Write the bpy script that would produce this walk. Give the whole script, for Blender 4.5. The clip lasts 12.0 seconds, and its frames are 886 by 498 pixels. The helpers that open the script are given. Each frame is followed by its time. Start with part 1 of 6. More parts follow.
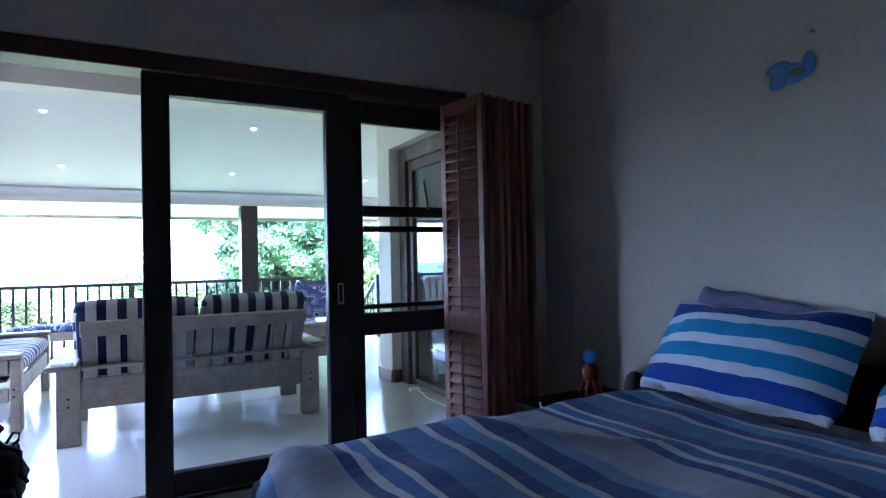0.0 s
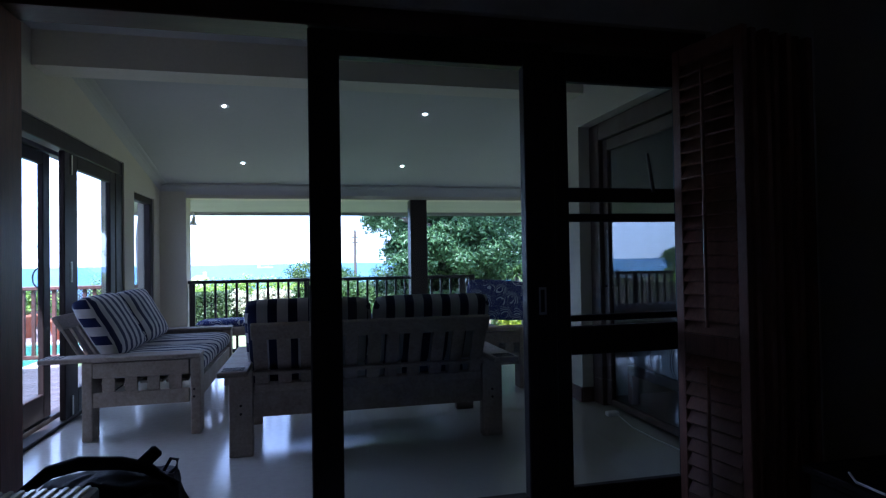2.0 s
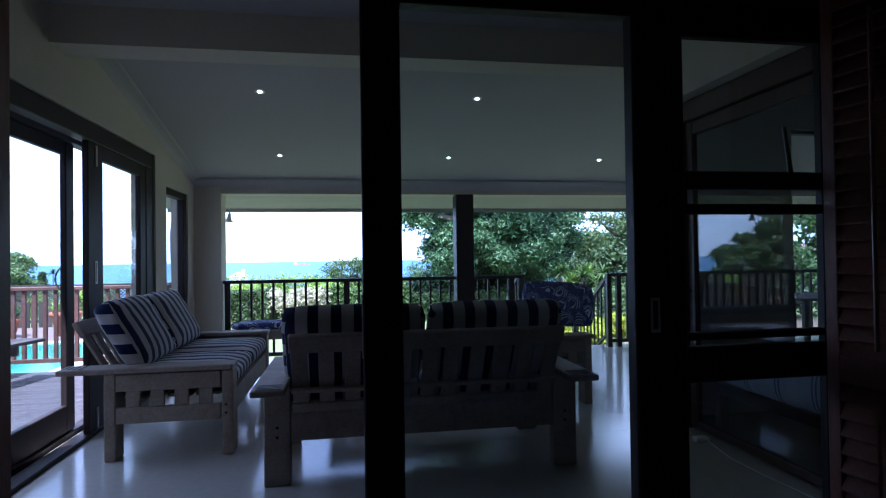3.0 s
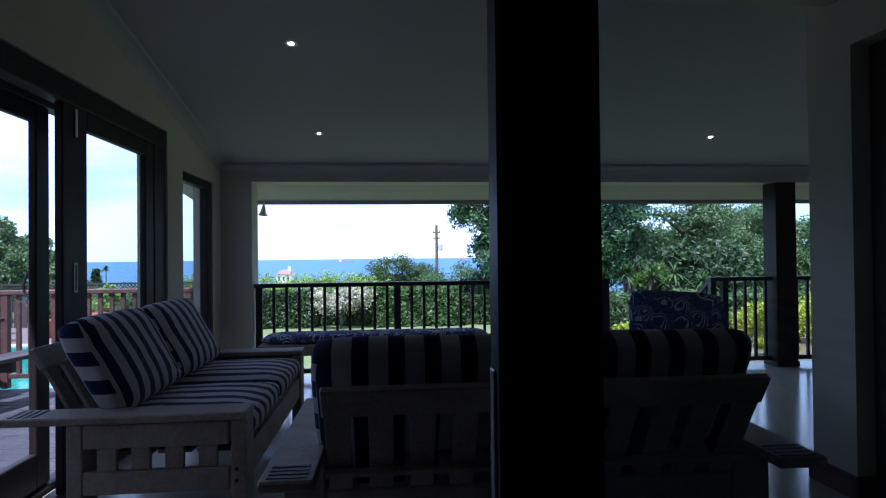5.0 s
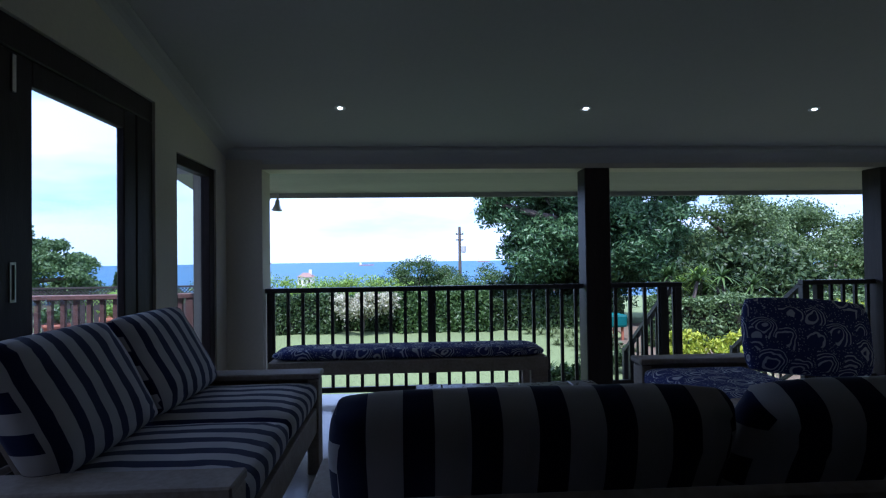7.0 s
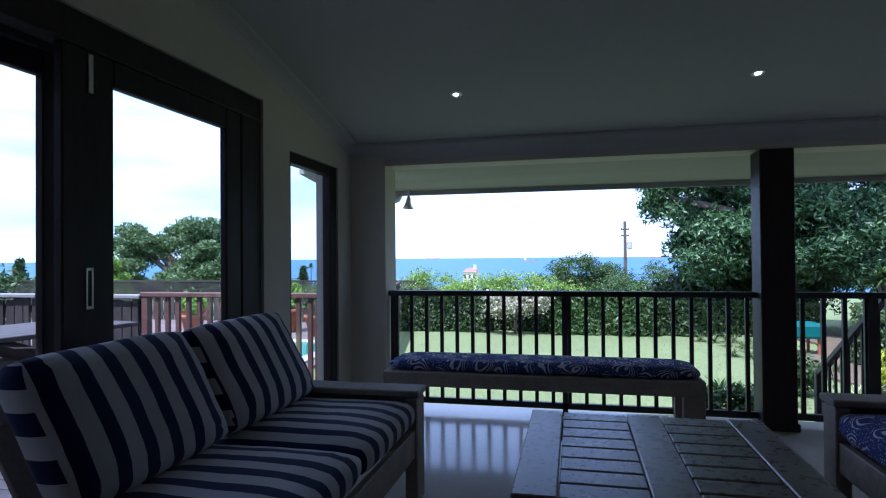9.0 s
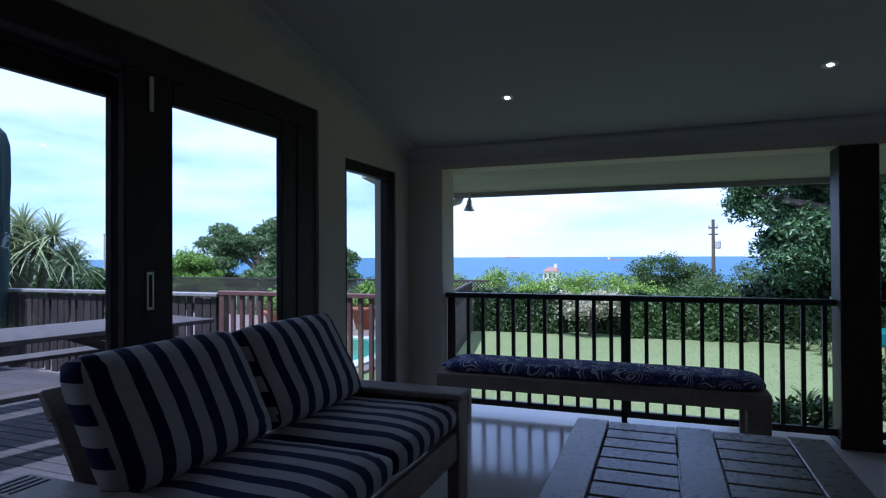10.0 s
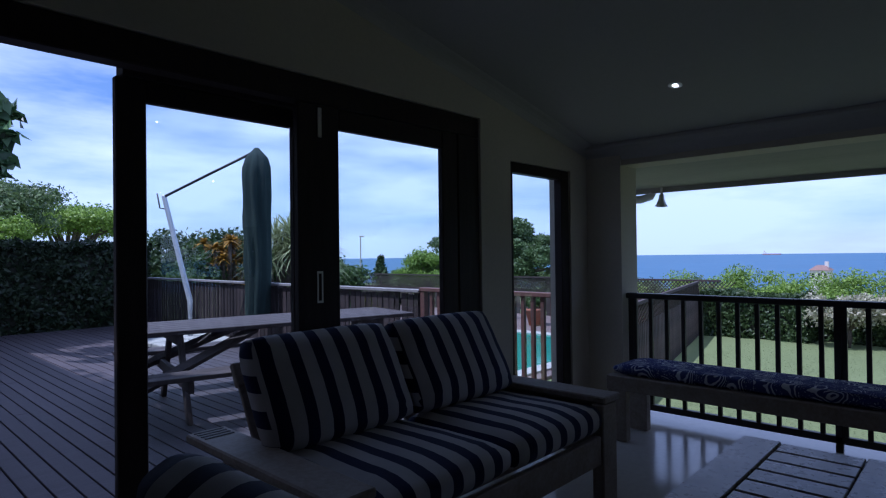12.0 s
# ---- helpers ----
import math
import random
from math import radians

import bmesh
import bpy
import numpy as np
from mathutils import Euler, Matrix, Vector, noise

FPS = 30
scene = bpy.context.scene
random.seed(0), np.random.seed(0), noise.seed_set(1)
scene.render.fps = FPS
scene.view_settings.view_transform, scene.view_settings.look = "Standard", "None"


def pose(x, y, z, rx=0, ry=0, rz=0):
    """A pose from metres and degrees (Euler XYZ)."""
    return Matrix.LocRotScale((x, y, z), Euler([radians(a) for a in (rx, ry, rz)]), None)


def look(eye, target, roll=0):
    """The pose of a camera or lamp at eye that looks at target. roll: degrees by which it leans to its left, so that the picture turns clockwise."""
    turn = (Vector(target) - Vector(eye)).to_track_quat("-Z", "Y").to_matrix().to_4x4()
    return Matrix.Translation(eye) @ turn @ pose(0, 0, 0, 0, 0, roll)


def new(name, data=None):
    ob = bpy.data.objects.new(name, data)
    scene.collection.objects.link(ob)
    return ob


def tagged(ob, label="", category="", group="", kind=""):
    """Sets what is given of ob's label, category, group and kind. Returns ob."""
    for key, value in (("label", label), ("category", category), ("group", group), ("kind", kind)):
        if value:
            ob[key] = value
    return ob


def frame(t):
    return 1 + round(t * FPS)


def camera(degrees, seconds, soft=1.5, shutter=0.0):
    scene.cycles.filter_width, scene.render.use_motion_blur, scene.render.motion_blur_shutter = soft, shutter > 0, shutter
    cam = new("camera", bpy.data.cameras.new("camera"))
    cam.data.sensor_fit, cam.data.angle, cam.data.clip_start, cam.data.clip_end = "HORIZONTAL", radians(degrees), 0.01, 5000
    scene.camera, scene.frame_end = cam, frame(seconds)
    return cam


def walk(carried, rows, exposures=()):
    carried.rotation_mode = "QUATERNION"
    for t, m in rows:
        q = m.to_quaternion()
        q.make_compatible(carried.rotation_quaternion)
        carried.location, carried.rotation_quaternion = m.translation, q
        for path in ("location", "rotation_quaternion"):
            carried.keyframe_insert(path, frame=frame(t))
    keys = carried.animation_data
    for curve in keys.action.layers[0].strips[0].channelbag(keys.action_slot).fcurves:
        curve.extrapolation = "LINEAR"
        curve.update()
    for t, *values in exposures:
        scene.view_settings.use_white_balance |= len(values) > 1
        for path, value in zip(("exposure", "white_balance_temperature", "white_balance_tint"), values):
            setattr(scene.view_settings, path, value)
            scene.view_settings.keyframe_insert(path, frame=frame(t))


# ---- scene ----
cam = camera(74.5, 12.0, soft=1.2)
PATH = [
    (0, (0.213, 1.838, 1.266), (1.161, 3.598, 1.301), -1.2),
    (0.5, (0.216, 1.967, 1.263), (1.057, 3.781, 1.3), -1.0),
    (1, (0.253, 2.182, 1.274), (0.958, 4.054, 1.307), -1.0),
    (1.5, (0.291, 2.407, 1.273), (0.845, 4.328, 1.309), -0.9),
    (2, (0.274, 2.683, 1.277), (0.721, 4.632, 1.31), -0.9),
    (2.5, (0.228, 2.959, 1.293), (0.614, 4.921, 1.324), -0.7),
    (3, (0.215, 3.267, 1.296), (0.548, 5.239, 1.323), -0.8),
    (3.2, (0.217, 3.403, 1.304), (0.523, 5.38, 1.334), -0.7),
    (5, (0.137, 4.543, 1.32), (0.325, 6.534, 1.342), -0.6),
    (5.5, (0.068, 4.887, 1.305), (0.239, 6.88, 1.327), -0.6),
    (6, (0.039, 5.153, 1.312), (0.2, 7.146, 1.336), -0.6),
    (6.5, (0.027, 5.361, 1.308), (0.173, 7.355, 1.331), -0.6),
    (6.7, (0.009, 5.41, 1.289), (0.151, 7.405, 1.322), -0.7),
    (8.3, (0.187, 5.958, 1.322), (-0.011, 7.948, 1.347), -0.5),
    (8.5, (0.214, 5.985, 1.322), (-0.054, 7.966, 1.349), -0.6),
    (9, (0.301, 6.038, 1.337), (-0.137, 7.989, 1.36), -0.5),
    (9.5, (0.375, 6.057, 1.328), (-0.192, 7.975, 1.354), -0.8),
    (10, (0.507, 6.067, 1.37), (-0.194, 7.94, 1.39), -0.3),
    (10.5, (0.666, 6.135, 1.372), (-0.197, 7.938, 1.396), -0.6),
    (11, (0.8, 6.196, 1.387), (-0.237, 7.907, 1.408), -0.7),
    (11.5, (0.893, 6.212, 1.38), (-0.3, 7.817, 1.405), -0.8),
    (12, (0.981, 6.223, 1.38), (-0.386, 7.683, 1.4), -0.7),
]
EXPOSURES = [(0.0, 5.4, 5060, 21), (0.5, 4.8, 5050, 21), (1.0, 3.45, 5030, 21), (1.5, 3.1, 5050, 21), (2.0, 2.3, 5060, 22), (2.5, 1.95, 5080, 23), (3.0, 1.9, 5100, 23), (3.5, 1.6, 5120, 23), (5.0, 1.0, 5130, 22), (5.5, 0.65, 5120, 22), (6.7, 0.78, 5100, 21), (8.5, 1.14, 5100, 21), (9.5, 0.86, 5090, 21), (10.5, 0.32, 5080, 22), (12.0, -0.05, 5080, 26)]
SKY_STRENGTH, SUN_STRENGTH, LAMP_GLOW = 0.14, 4.0, 40.0
walk(cam, [(t, look(eye, target, roll)) for t, eye, target, roll in PATH], EXPOSURES)

# ---------------------------------------------------------------- light
SUN_EL, SUN_FROM = radians(66), Vector((-0.38, -0.92, 0)).normalized()
world = bpy.data.worlds.new("sky")
scene.world = world
world.use_nodes = True
wn, wl = world.node_tree.nodes, world.node_tree.links
sky = wn.new("ShaderNodeTexSky")
sky.sky_type, sky.sun_disc = 'NISHITA', False
sky.sun_elevation = SUN_EL
sky.sun_rotation = math.atan2(SUN_FROM.x, SUN_FROM.y)
sky.air_density, sky.dust_density, sky.ozone_density = 1.0, 0.25, 3.0
bg = wn["Background"]
bg.inputs["Strength"].default_value = SKY_STRENGTH
co = wn.new("ShaderNodeTexCoord")
mp = wn.new("ShaderNodeMapping")
mp.inputs["Scale"].default_value = (1.6, 1.6, 7.0)
cl = wn.new("ShaderNodeTexNoise")
cl.inputs["Scale"].default_value, cl.inputs["Detail"].default_value, cl.inputs["Roughness"].default_value = 1.7, 6, 0.55
cr = wn.new("ShaderNodeValToRGB")
cr.color_ramp.elements[0].position, cr.color_ramp.elements[1].position = 0.28, 0.58
cmix = wn.new("ShaderNodeMixRGB")
cmix.inputs["Color2"].default_value = (9.4, 9.7, 10.2, 1)
cfac = wn.new("ShaderNodeMath")
cfac.operation = 'MULTIPLY'
wl.new(co.outputs["Generated"], mp.inputs["Vector"])
wl.new(mp.outputs["Vector"], cl.inputs["Vector"])
wl.new(cl.outputs["Fac"], cr.inputs["Fac"])
thin = wn.new("ShaderNodeMapRange")
thin.inputs["From Min"].default_value, thin.inputs["From Max"].default_value = 0.16, 0.36
thin.inputs["To Min"].default_value, thin.inputs["To Max"].default_value = 0.85, 0.56
wl.new(cr.outputs["Color"], cfac.inputs[0])
wl.new(thin.outputs["Result"], cfac.inputs[1])
wl.new(cfac.outputs[0], cmix.inputs["Fac"])
wl.new(sky.outputs["Color"], cmix.inputs["Color1"])
# sea haze: the sky is less bright and bluer towards the horizon
sx = wn.new("ShaderNodeSeparateXYZ")
hz = wn.new("ShaderNodeMapRange")
hz.inputs["From Min"].default_value, hz.inputs["From Max"].default_value = 0.0, 0.34
hr = wn.new("ShaderNodeMixRGB")
hr.inputs["Color1"].default_value, hr.inputs["Color2"].default_value = (0.60, 0.70, 0.84, 1), (0.92, 0.95, 1.0, 1)
hm = wn.new("ShaderNodeMixRGB")
hm.blend_type, hm.inputs["Fac"].default_value = 'MULTIPLY', 1.0
wl.new(co.outputs["Generated"], sx.inputs["Vector"])
wl.new(sx.outputs["Z"], hz.inputs["Value"])
wl.new(sx.outputs["Z"], thin.inputs["Value"])
wl.new(hz.outputs["Result"], hr.inputs["Fac"])
wl.new(cmix.outputs["Color"], hm.inputs["Color1"])
wl.new(hr.outputs["Color"], hm.inputs["Color2"])
wl.new(hm.outputs["Color"], bg.inputs["Color"])

sun = new("sun", bpy.data.lights.new("sun", 'SUN'))
sun.data.energy, sun.data.angle, sun.data.color = SUN_STRENGTH, radians(0.55), (1.0, 0.955, 0.88)
sd = SUN_FROM * math.cos(SUN_EL) + Vector((0, 0, math.sin(SUN_EL)))
sun.matrix_world = look(sd * 60, (0, 0, 0))


# ---------------------------------------------------------------- materials
def material(name, color, rough=0.6, metal=0.0, vary=0.12, scale=6.0, fine=60.0, bump=0.15, stretch=(1, 1, 1),
             spec=0.5, random_tone=0.0, second=None, coat=0.0, bump_dist=0.004):
    """Base colour broken up by two noises, with fine relief; random_tone shifts the tone from piece to piece."""
    m = bpy.data.materials.new(name)
    m.use_nodes = True
    n, l = m.node_tree.nodes, m.node_tree.links
    b = n["Principled BSDF"]
    b.inputs["Metallic"].default_value = metal
    b.inputs["Specular IOR Level"].default_value = spec
    b.inputs["Coat Weight"].default_value = coat
    tc = n.new("ShaderNodeTexCoord")
    mp = n.new("ShaderNodeMapping")
    mp.inputs["Scale"].default_value = stretch
    l.new(tc.outputs["Object"], mp.inputs["Vector"])
    big = n.new("ShaderNodeTexNoise")
    big.inputs["Scale"].default_value, big.inputs["Detail"].default_value = scale, 4
    small = n.new("ShaderNodeTexNoise")
    small.inputs["Scale"].default_value, small.inputs["Detail"].default_value = fine, 3
    for t in (big, small):
        l.new(mp.outputs["Vector"], t.inputs["Vector"])
    add = n.new("ShaderNodeMath")
    add.operation = 'ADD'
    l.new(big.outputs["Fac"], add.inputs[0])
    l.new(small.outputs["Fac"], add.inputs[1])
    mixf = n.new("ShaderNodeMapRange")
    mixf.inputs["From Min"].default_value, mixf.inputs["From Max"].default_value = 0.65, 1.35
    l.new(add.outputs[0], mixf.inputs["Value"])
    ramp = n.new("ShaderNodeMixRGB")
    dark = tuple(c * (1 - vary) for c in color)
    lite = second or tuple(min(1, c * (1 + vary)) for c in color)
    ramp.inputs["Color1"].default_value, ramp.inputs["Color2"].default_value = (*dark, 1), (*lite, 1)
    l.new(mixf.outputs["Result"], ramp.inputs["Fac"])
    out = ramp.outputs["Color"]
    if random_tone:
        oi = n.new("ShaderNodeObjectInfo")
        mr = n.new("ShaderNodeMapRange")
        mr.inputs["To Min"].default_value, mr.inputs["To Max"].default_value = 1 - random_tone, 1 + random_tone
        l.new(oi.outputs["Random"], mr.inputs["Value"])
        hs = n.new("ShaderNodeHueSaturation")
        l.new(mr.outputs["Result"], hs.inputs["Value"])
        l.new(out, hs.inputs["Color"])
        out = hs.outputs["Color"]
    l.new(out, b.inputs["Base Color"])
    rr = n.new("ShaderNodeMapRange")
    rr.inputs["To Min"].default_value, rr.inputs["To Max"].default_value = max(0.02, rough - 0.08), min(1, rough + 0.1)
    l.new(small.outputs["Fac"], rr.inputs["Value"])
    l.new(rr.outputs["Result"], b.inputs["Roughness"])
    if bump:
        bp = n.new("ShaderNodeBump")
        bp.inputs["Strength"].default_value, bp.inputs["Distance"].default_value = bump, bump_dist
        l.new(add.outputs[0], bp.inputs["Height"])
        l.new(bp.outputs["Normal"], b.inputs["Normal"])
    return m


def striped(name, bands, axis, period, rough=0.85, offset=0.0, wobble=0.0, palette_noise=0.10, cross=None):
    """Cloth with woven stripes. bands: (from, colour) over one period along an axis of the thing's own coordinates."""
    m = bpy.data.materials.new(name)
    m.use_nodes = True
    n, l = m.node_tree.nodes, m.node_tree.links
    b = n["Principled BSDF"]
    b.inputs["Roughness"].default_value = rough
    b.inputs["Sheen Weight"].default_value = 0.1
    b.inputs["Specular IOR Level"].default_value = 0.15
    tc = n.new("ShaderNodeTexCoord")
    sep = n.new("ShaderNodeSeparateXYZ")
    l.new(tc.outputs["Object"], sep.inputs[0])
    src = sep.outputs[axis]
    if wobble:
        wz = n.new("ShaderNodeTexNoise")
        wz.inputs["Scale"].default_value = 2.2
        l.new(tc.outputs["Object"], wz.inputs["Vector"])
        ma = n.new("ShaderNodeMath")
        ma.operation = 'MULTIPLY_ADD'
        ma.inputs[1].default_value = wobble
        l.new(wz.outputs["Fac"], ma.inputs[0])
        l.new(src, ma.inputs[2])
        src = ma.outputs[0]
    dv = n.new("ShaderNodeMath")
    dv.operation = 'MULTIPLY_ADD'
    dv.inputs[1].default_value, dv.inputs[2].default_value = 1 / period, offset
    l.new(src, dv.inputs[0])
    fr = n.new("ShaderNodeMath")
    fr.operation = 'FRACT'
    l.new(dv.outputs[0], fr.inputs[0])
    rp = n.new("ShaderNodeValToRGB")
    rp.color_ramp.interpolation = 'CONSTANT'
    e = rp.color_ramp.elements
    e[0].position, e[0].color = bands[0][0], (*bands[0][1], 1)
    e[1].position, e[1].color = bands[1][0], (*bands[1][1], 1)
    for p, c in bands[2:]:
        k = e.new(p)
        k.color = (*c, 1)
    l.new(fr.outputs[0], rp.inputs["Fac"])
    out = rp.outputs["Color"]
    if cross:
        ax2, per2, fac = cross
        d2 = n.new("ShaderNodeMath")
        d2.operation = 'DIVIDE'
        d2.inputs[1].default_value = per2
        l.new(sep.outputs[ax2], d2.inputs[0])
        f2 = n.new("ShaderNodeMath")
        f2.operation = 'FRACT'
        l.new(d2.outputs[0], f2.inputs[0])
        r2 = n.new("ShaderNodeValToRGB")
        r2.color_ramp.interpolation = 'CONSTANT'
        for k, (p, c) in enumerate(bands):
            el = r2.color_ramp.elements[k] if k < 2 else r2.color_ramp.elements.new(p)
            el.position, el.color = p, (*c, 1)
        l.new(f2.outputs[0], r2.inputs["Fac"])
        xm = n.new("ShaderNodeMixRGB")
        xm.inputs["Fac"].default_value = fac
        l.new(out, xm.inputs["Color1"])
        l.new(r2.outputs["Color"], xm.inputs["Color2"])
        out = xm.outputs["Color"]
    ns = n.new("ShaderNodeTexNoise")
    ns.inputs["Scale"].default_value, ns.inputs["Detail"].default_value = 9, 5
    l.new(tc.outputs["Object"], ns.inputs["Vector"])
    mr = n.new("ShaderNodeMapRange")
    mr.inputs["To Min"].default_value, mr.inputs["To Max"].default_value = 1 - palette_noise * 2, 1 + palette_noise
    l.new(ns.outputs["Fac"], mr.inputs["Value"])
    hs = n.new("ShaderNodeHueSaturation")
    l.new(mr.outputs["Result"], hs.inputs["Value"])
    l.new(out, hs.inputs["Color"])
    l.new(hs.outputs["Color"], b.inputs["Base Color"])
    wv = n.new("ShaderNodeTexNoise")
    wv.inputs["Scale"].default_value, wv.inputs["Detail"].default_value = 260, 2
    l.new(tc.outputs["Object"], wv.inputs["Vector"])
    bp = n.new("ShaderNodeBump")
    bp.inputs["Strength"].default_value, bp.inputs["Distance"].default_value = 0.3, 0.002
    l.new(wv.outputs["Fac"], bp.inputs["Height"])
    l.new(bp.outputs["Normal"], b.inputs["Normal"])
    return m


def paisley_cloth(name):
    """Navy cotton printed with pale teardrops: egg-shaped outlines round scattered centres, dotted rims, small specks between."""
    m = bpy.data.materials.new(name)
    m.use_nodes = True
    n, l = m.node_tree.nodes, m.node_tree.links
    b = n["Principled BSDF"]
    b.inputs["Roughness"].default_value, b.inputs["Specular IOR Level"].default_value = 0.9, 0.15

    def math_node(op, a, c=None, d=None):
        k = n.new("ShaderNodeMath")
        k.operation = op
        for slot, v in zip(k.inputs, (a, c, d)):
            if v is None:
                continue
            if isinstance(v, (int, float)):
                slot.default_value = v
            else:
                l.new(v, slot)
        return k.outputs[0]

    def vector_node(op, a, c=None):
        k = n.new("ShaderNodeVectorMath")
        k.operation = op
        l.new(a, k.inputs[0])
        if isinstance(c, tuple):
            k.inputs[1].default_value = c
        elif c is not None:
            l.new(c, k.inputs[1])
        return k

    tc = n.new("ShaderNodeTexCoord")
    mp = n.new("ShaderNodeMapping")
    mp.inputs["Scale"].default_value = (7.0, 7.0, 7.0)
    l.new(tc.outputs["Object"], mp.inputs["Vector"])
    warp = n.new("ShaderNodeTexNoise")
    warp.inputs["Scale"].default_value = 1.3
    l.new(mp.outputs["Vector"], warp.inputs["Vector"])
    mx = n.new("ShaderNodeMixRGB")
    mx.blend_type, mx.inputs["Fac"].default_value = 'LINEAR_LIGHT', 0.22
    l.new(mp.outputs["Vector"], mx.inputs["Color1"])
    l.new(warp.outputs["Color"], mx.inputs["Color2"])
    vo = n.new("ShaderNodeTexVoronoi")
    vo.feature, vo.inputs["Scale"].default_value, vo.inputs["Randomness"].default_value = 'F1', 1.0, 0.7
    l.new(mx.outputs["Color"], vo.inputs["Vector"])
    q = vector_node('SUBTRACT', mx.outputs["Color"], vo.outputs["Position"]).outputs["Vector"]
    size = vector_node('LENGTH', q).outputs["Value"]
    lean = vector_node('DOT_PRODUCT', q, (0.52, 0.34, 0.50)).outputs["Value"]
    egg = math_node('ADD', size, lean)
    ring = math_node('SINE', math_node('MULTIPLY', egg, 52.0))
    line = n.new("ShaderNodeMapRange")
    line.inputs["From Min"].default_value, line.inputs["From Max"].default_value = 0.25, 0.65
    l.new(ring, line.inputs["Value"])
    inside = math_node('LESS_THAN', egg, 0.56)
    dots = n.new("ShaderNodeTexVoronoi")
    dots.inputs["Scale"].default_value = 80
    l.new(tc.outputs["Object"], dots.inputs["Vector"])
    speck = math_node('LESS_THAN', dots.outputs["Distance"], 0.42)
    rim = math_node('MULTIPLY', math_node('GREATER_THAN', egg, 0.42), math_node('SUBTRACT', 1.0, speck))
    print_in = math_node('MULTIPLY', math_node('MULTIPLY', line.outputs["Result"], inside), math_node('SUBTRACT', 1.0, rim))
    print_out = math_node('MULTIPLY', math_node('SUBTRACT', 1.0, inside), math_node('MULTIPLY', math_node('LESS_THAN', dots.outputs["Distance"], 0.28), 0.6))
    cm = n.new("ShaderNodeMixRGB")
    cm.inputs["Color1"].default_value, cm.inputs["Color2"].default_value = (0.050, 0.062, 0.20, 1), (0.62, 0.64, 0.72, 1)
    l.new(math_node('ADD', print_in, print_out), cm.inputs["Fac"])
    l.new(cm.outputs["Color"], b.inputs["Base Color"])
    wv = n.new("ShaderNodeTexNoise")
    wv.inputs["Scale"].default_value = 240
    l.new(tc.outputs["Object"], wv.inputs["Vector"])
    bp = n.new("ShaderNodeBump")
    bp.inputs["Strength"].default_value, bp.inputs["Distance"].default_value = 0.3, 0.002
    l.new(wv.outputs["Fac"], bp.inputs["Height"])
    l.new(bp.outputs["Normal"], b.inputs["Normal"])
    return m


def leaf_material(name, dark, lite, glow=0.25, rough=0.45):
    m = bpy.data.materials.new(name)
    m.use_nodes = True
    n, l = m.node_tree.nodes, m.node_tree.links
    b = n["Principled BSDF"]
    b.inputs["Roughness"].default_value = rough
    b.inputs["Specular IOR Level"].default_value = 0.35
    g = n.new("ShaderNodeNewGeometry")
    mix = n.new("ShaderNodeMixRGB")
    mix.inputs["Color1"].default_value, mix.inputs["Color2"].default_value = (*dark, 1), (*lite, 1)
    l.new(g.outputs["Random Per Island"], mix.inputs["Fac"])
    l.new(mix.outputs["Color"], b.inputs["Base Color"])
    tr = n.new("ShaderNodeBsdfTranslucent")
    l.new(mix.outputs["Color"], tr.inputs["Color"])
    ms = n.new("ShaderNodeMixShader")
    ms.inputs["Fac"].default_value = glow
    l.new(b.outputs[0], ms.inputs[1])
    l.new(tr.outputs[0], ms.inputs[2])
    l.new(ms.outputs[0], n["Material Output"].inputs["Surface"])
    return m


def glass_material(name, tint=(0.93, 0.97, 0.97), gloss=0.035, slant=0.9):
    """Thin window glass: clear, with a mirror film that grows at a slant."""
    m = bpy.data.materials.new(name)
    m.use_nodes = True
    n, l = m.node_tree.nodes, m.node_tree.links
    n.remove(n["Principled BSDF"])
    t = n.new("ShaderNodeBsdfTransparent")
    t.inputs["Color"].default_value = (*tint, 1)
    g = n.new("ShaderNodeBsdfGlossy")
    g.inputs["Roughness"].default_value = 0.0
    lw = n.new("ShaderNodeLayerWeight")
    lw.inputs["Blend"].default_value = 0.5
    pw = n.new("ShaderNodeMath")
    pw.operation = 'POWER'
    pw.inputs[1].default_value = 4.5
    fr = n.new("ShaderNodeMapRange")
    fr.inputs["To Min"].default_value, fr.inputs["To Max"].default_value = gloss, slant
    l.new(lw.outputs["Facing"], pw.inputs[0])
    l.new(pw.outputs[0], fr.inputs["Value"])
    ms = n.new("ShaderNodeMixShader")
    l.new(fr.outputs[0], ms.inputs["Fac"])
    l.new(t.outputs[0], ms.inputs[1])
    l.new(g.outputs[0], ms.inputs[2])
    l.new(ms.outputs[0], n["Material Output"].inputs["Surface"])
    return m


def lamp_material(name, color, strength):
    m = bpy.data.materials.new(name)
    m.use_nodes = True
    b = m.node_tree.nodes["Principled BSDF"]
    b.inputs["Emission Color"].default_value = (*color, 1)
    b.inputs["Emission Strength"].default_value = strength
    return m


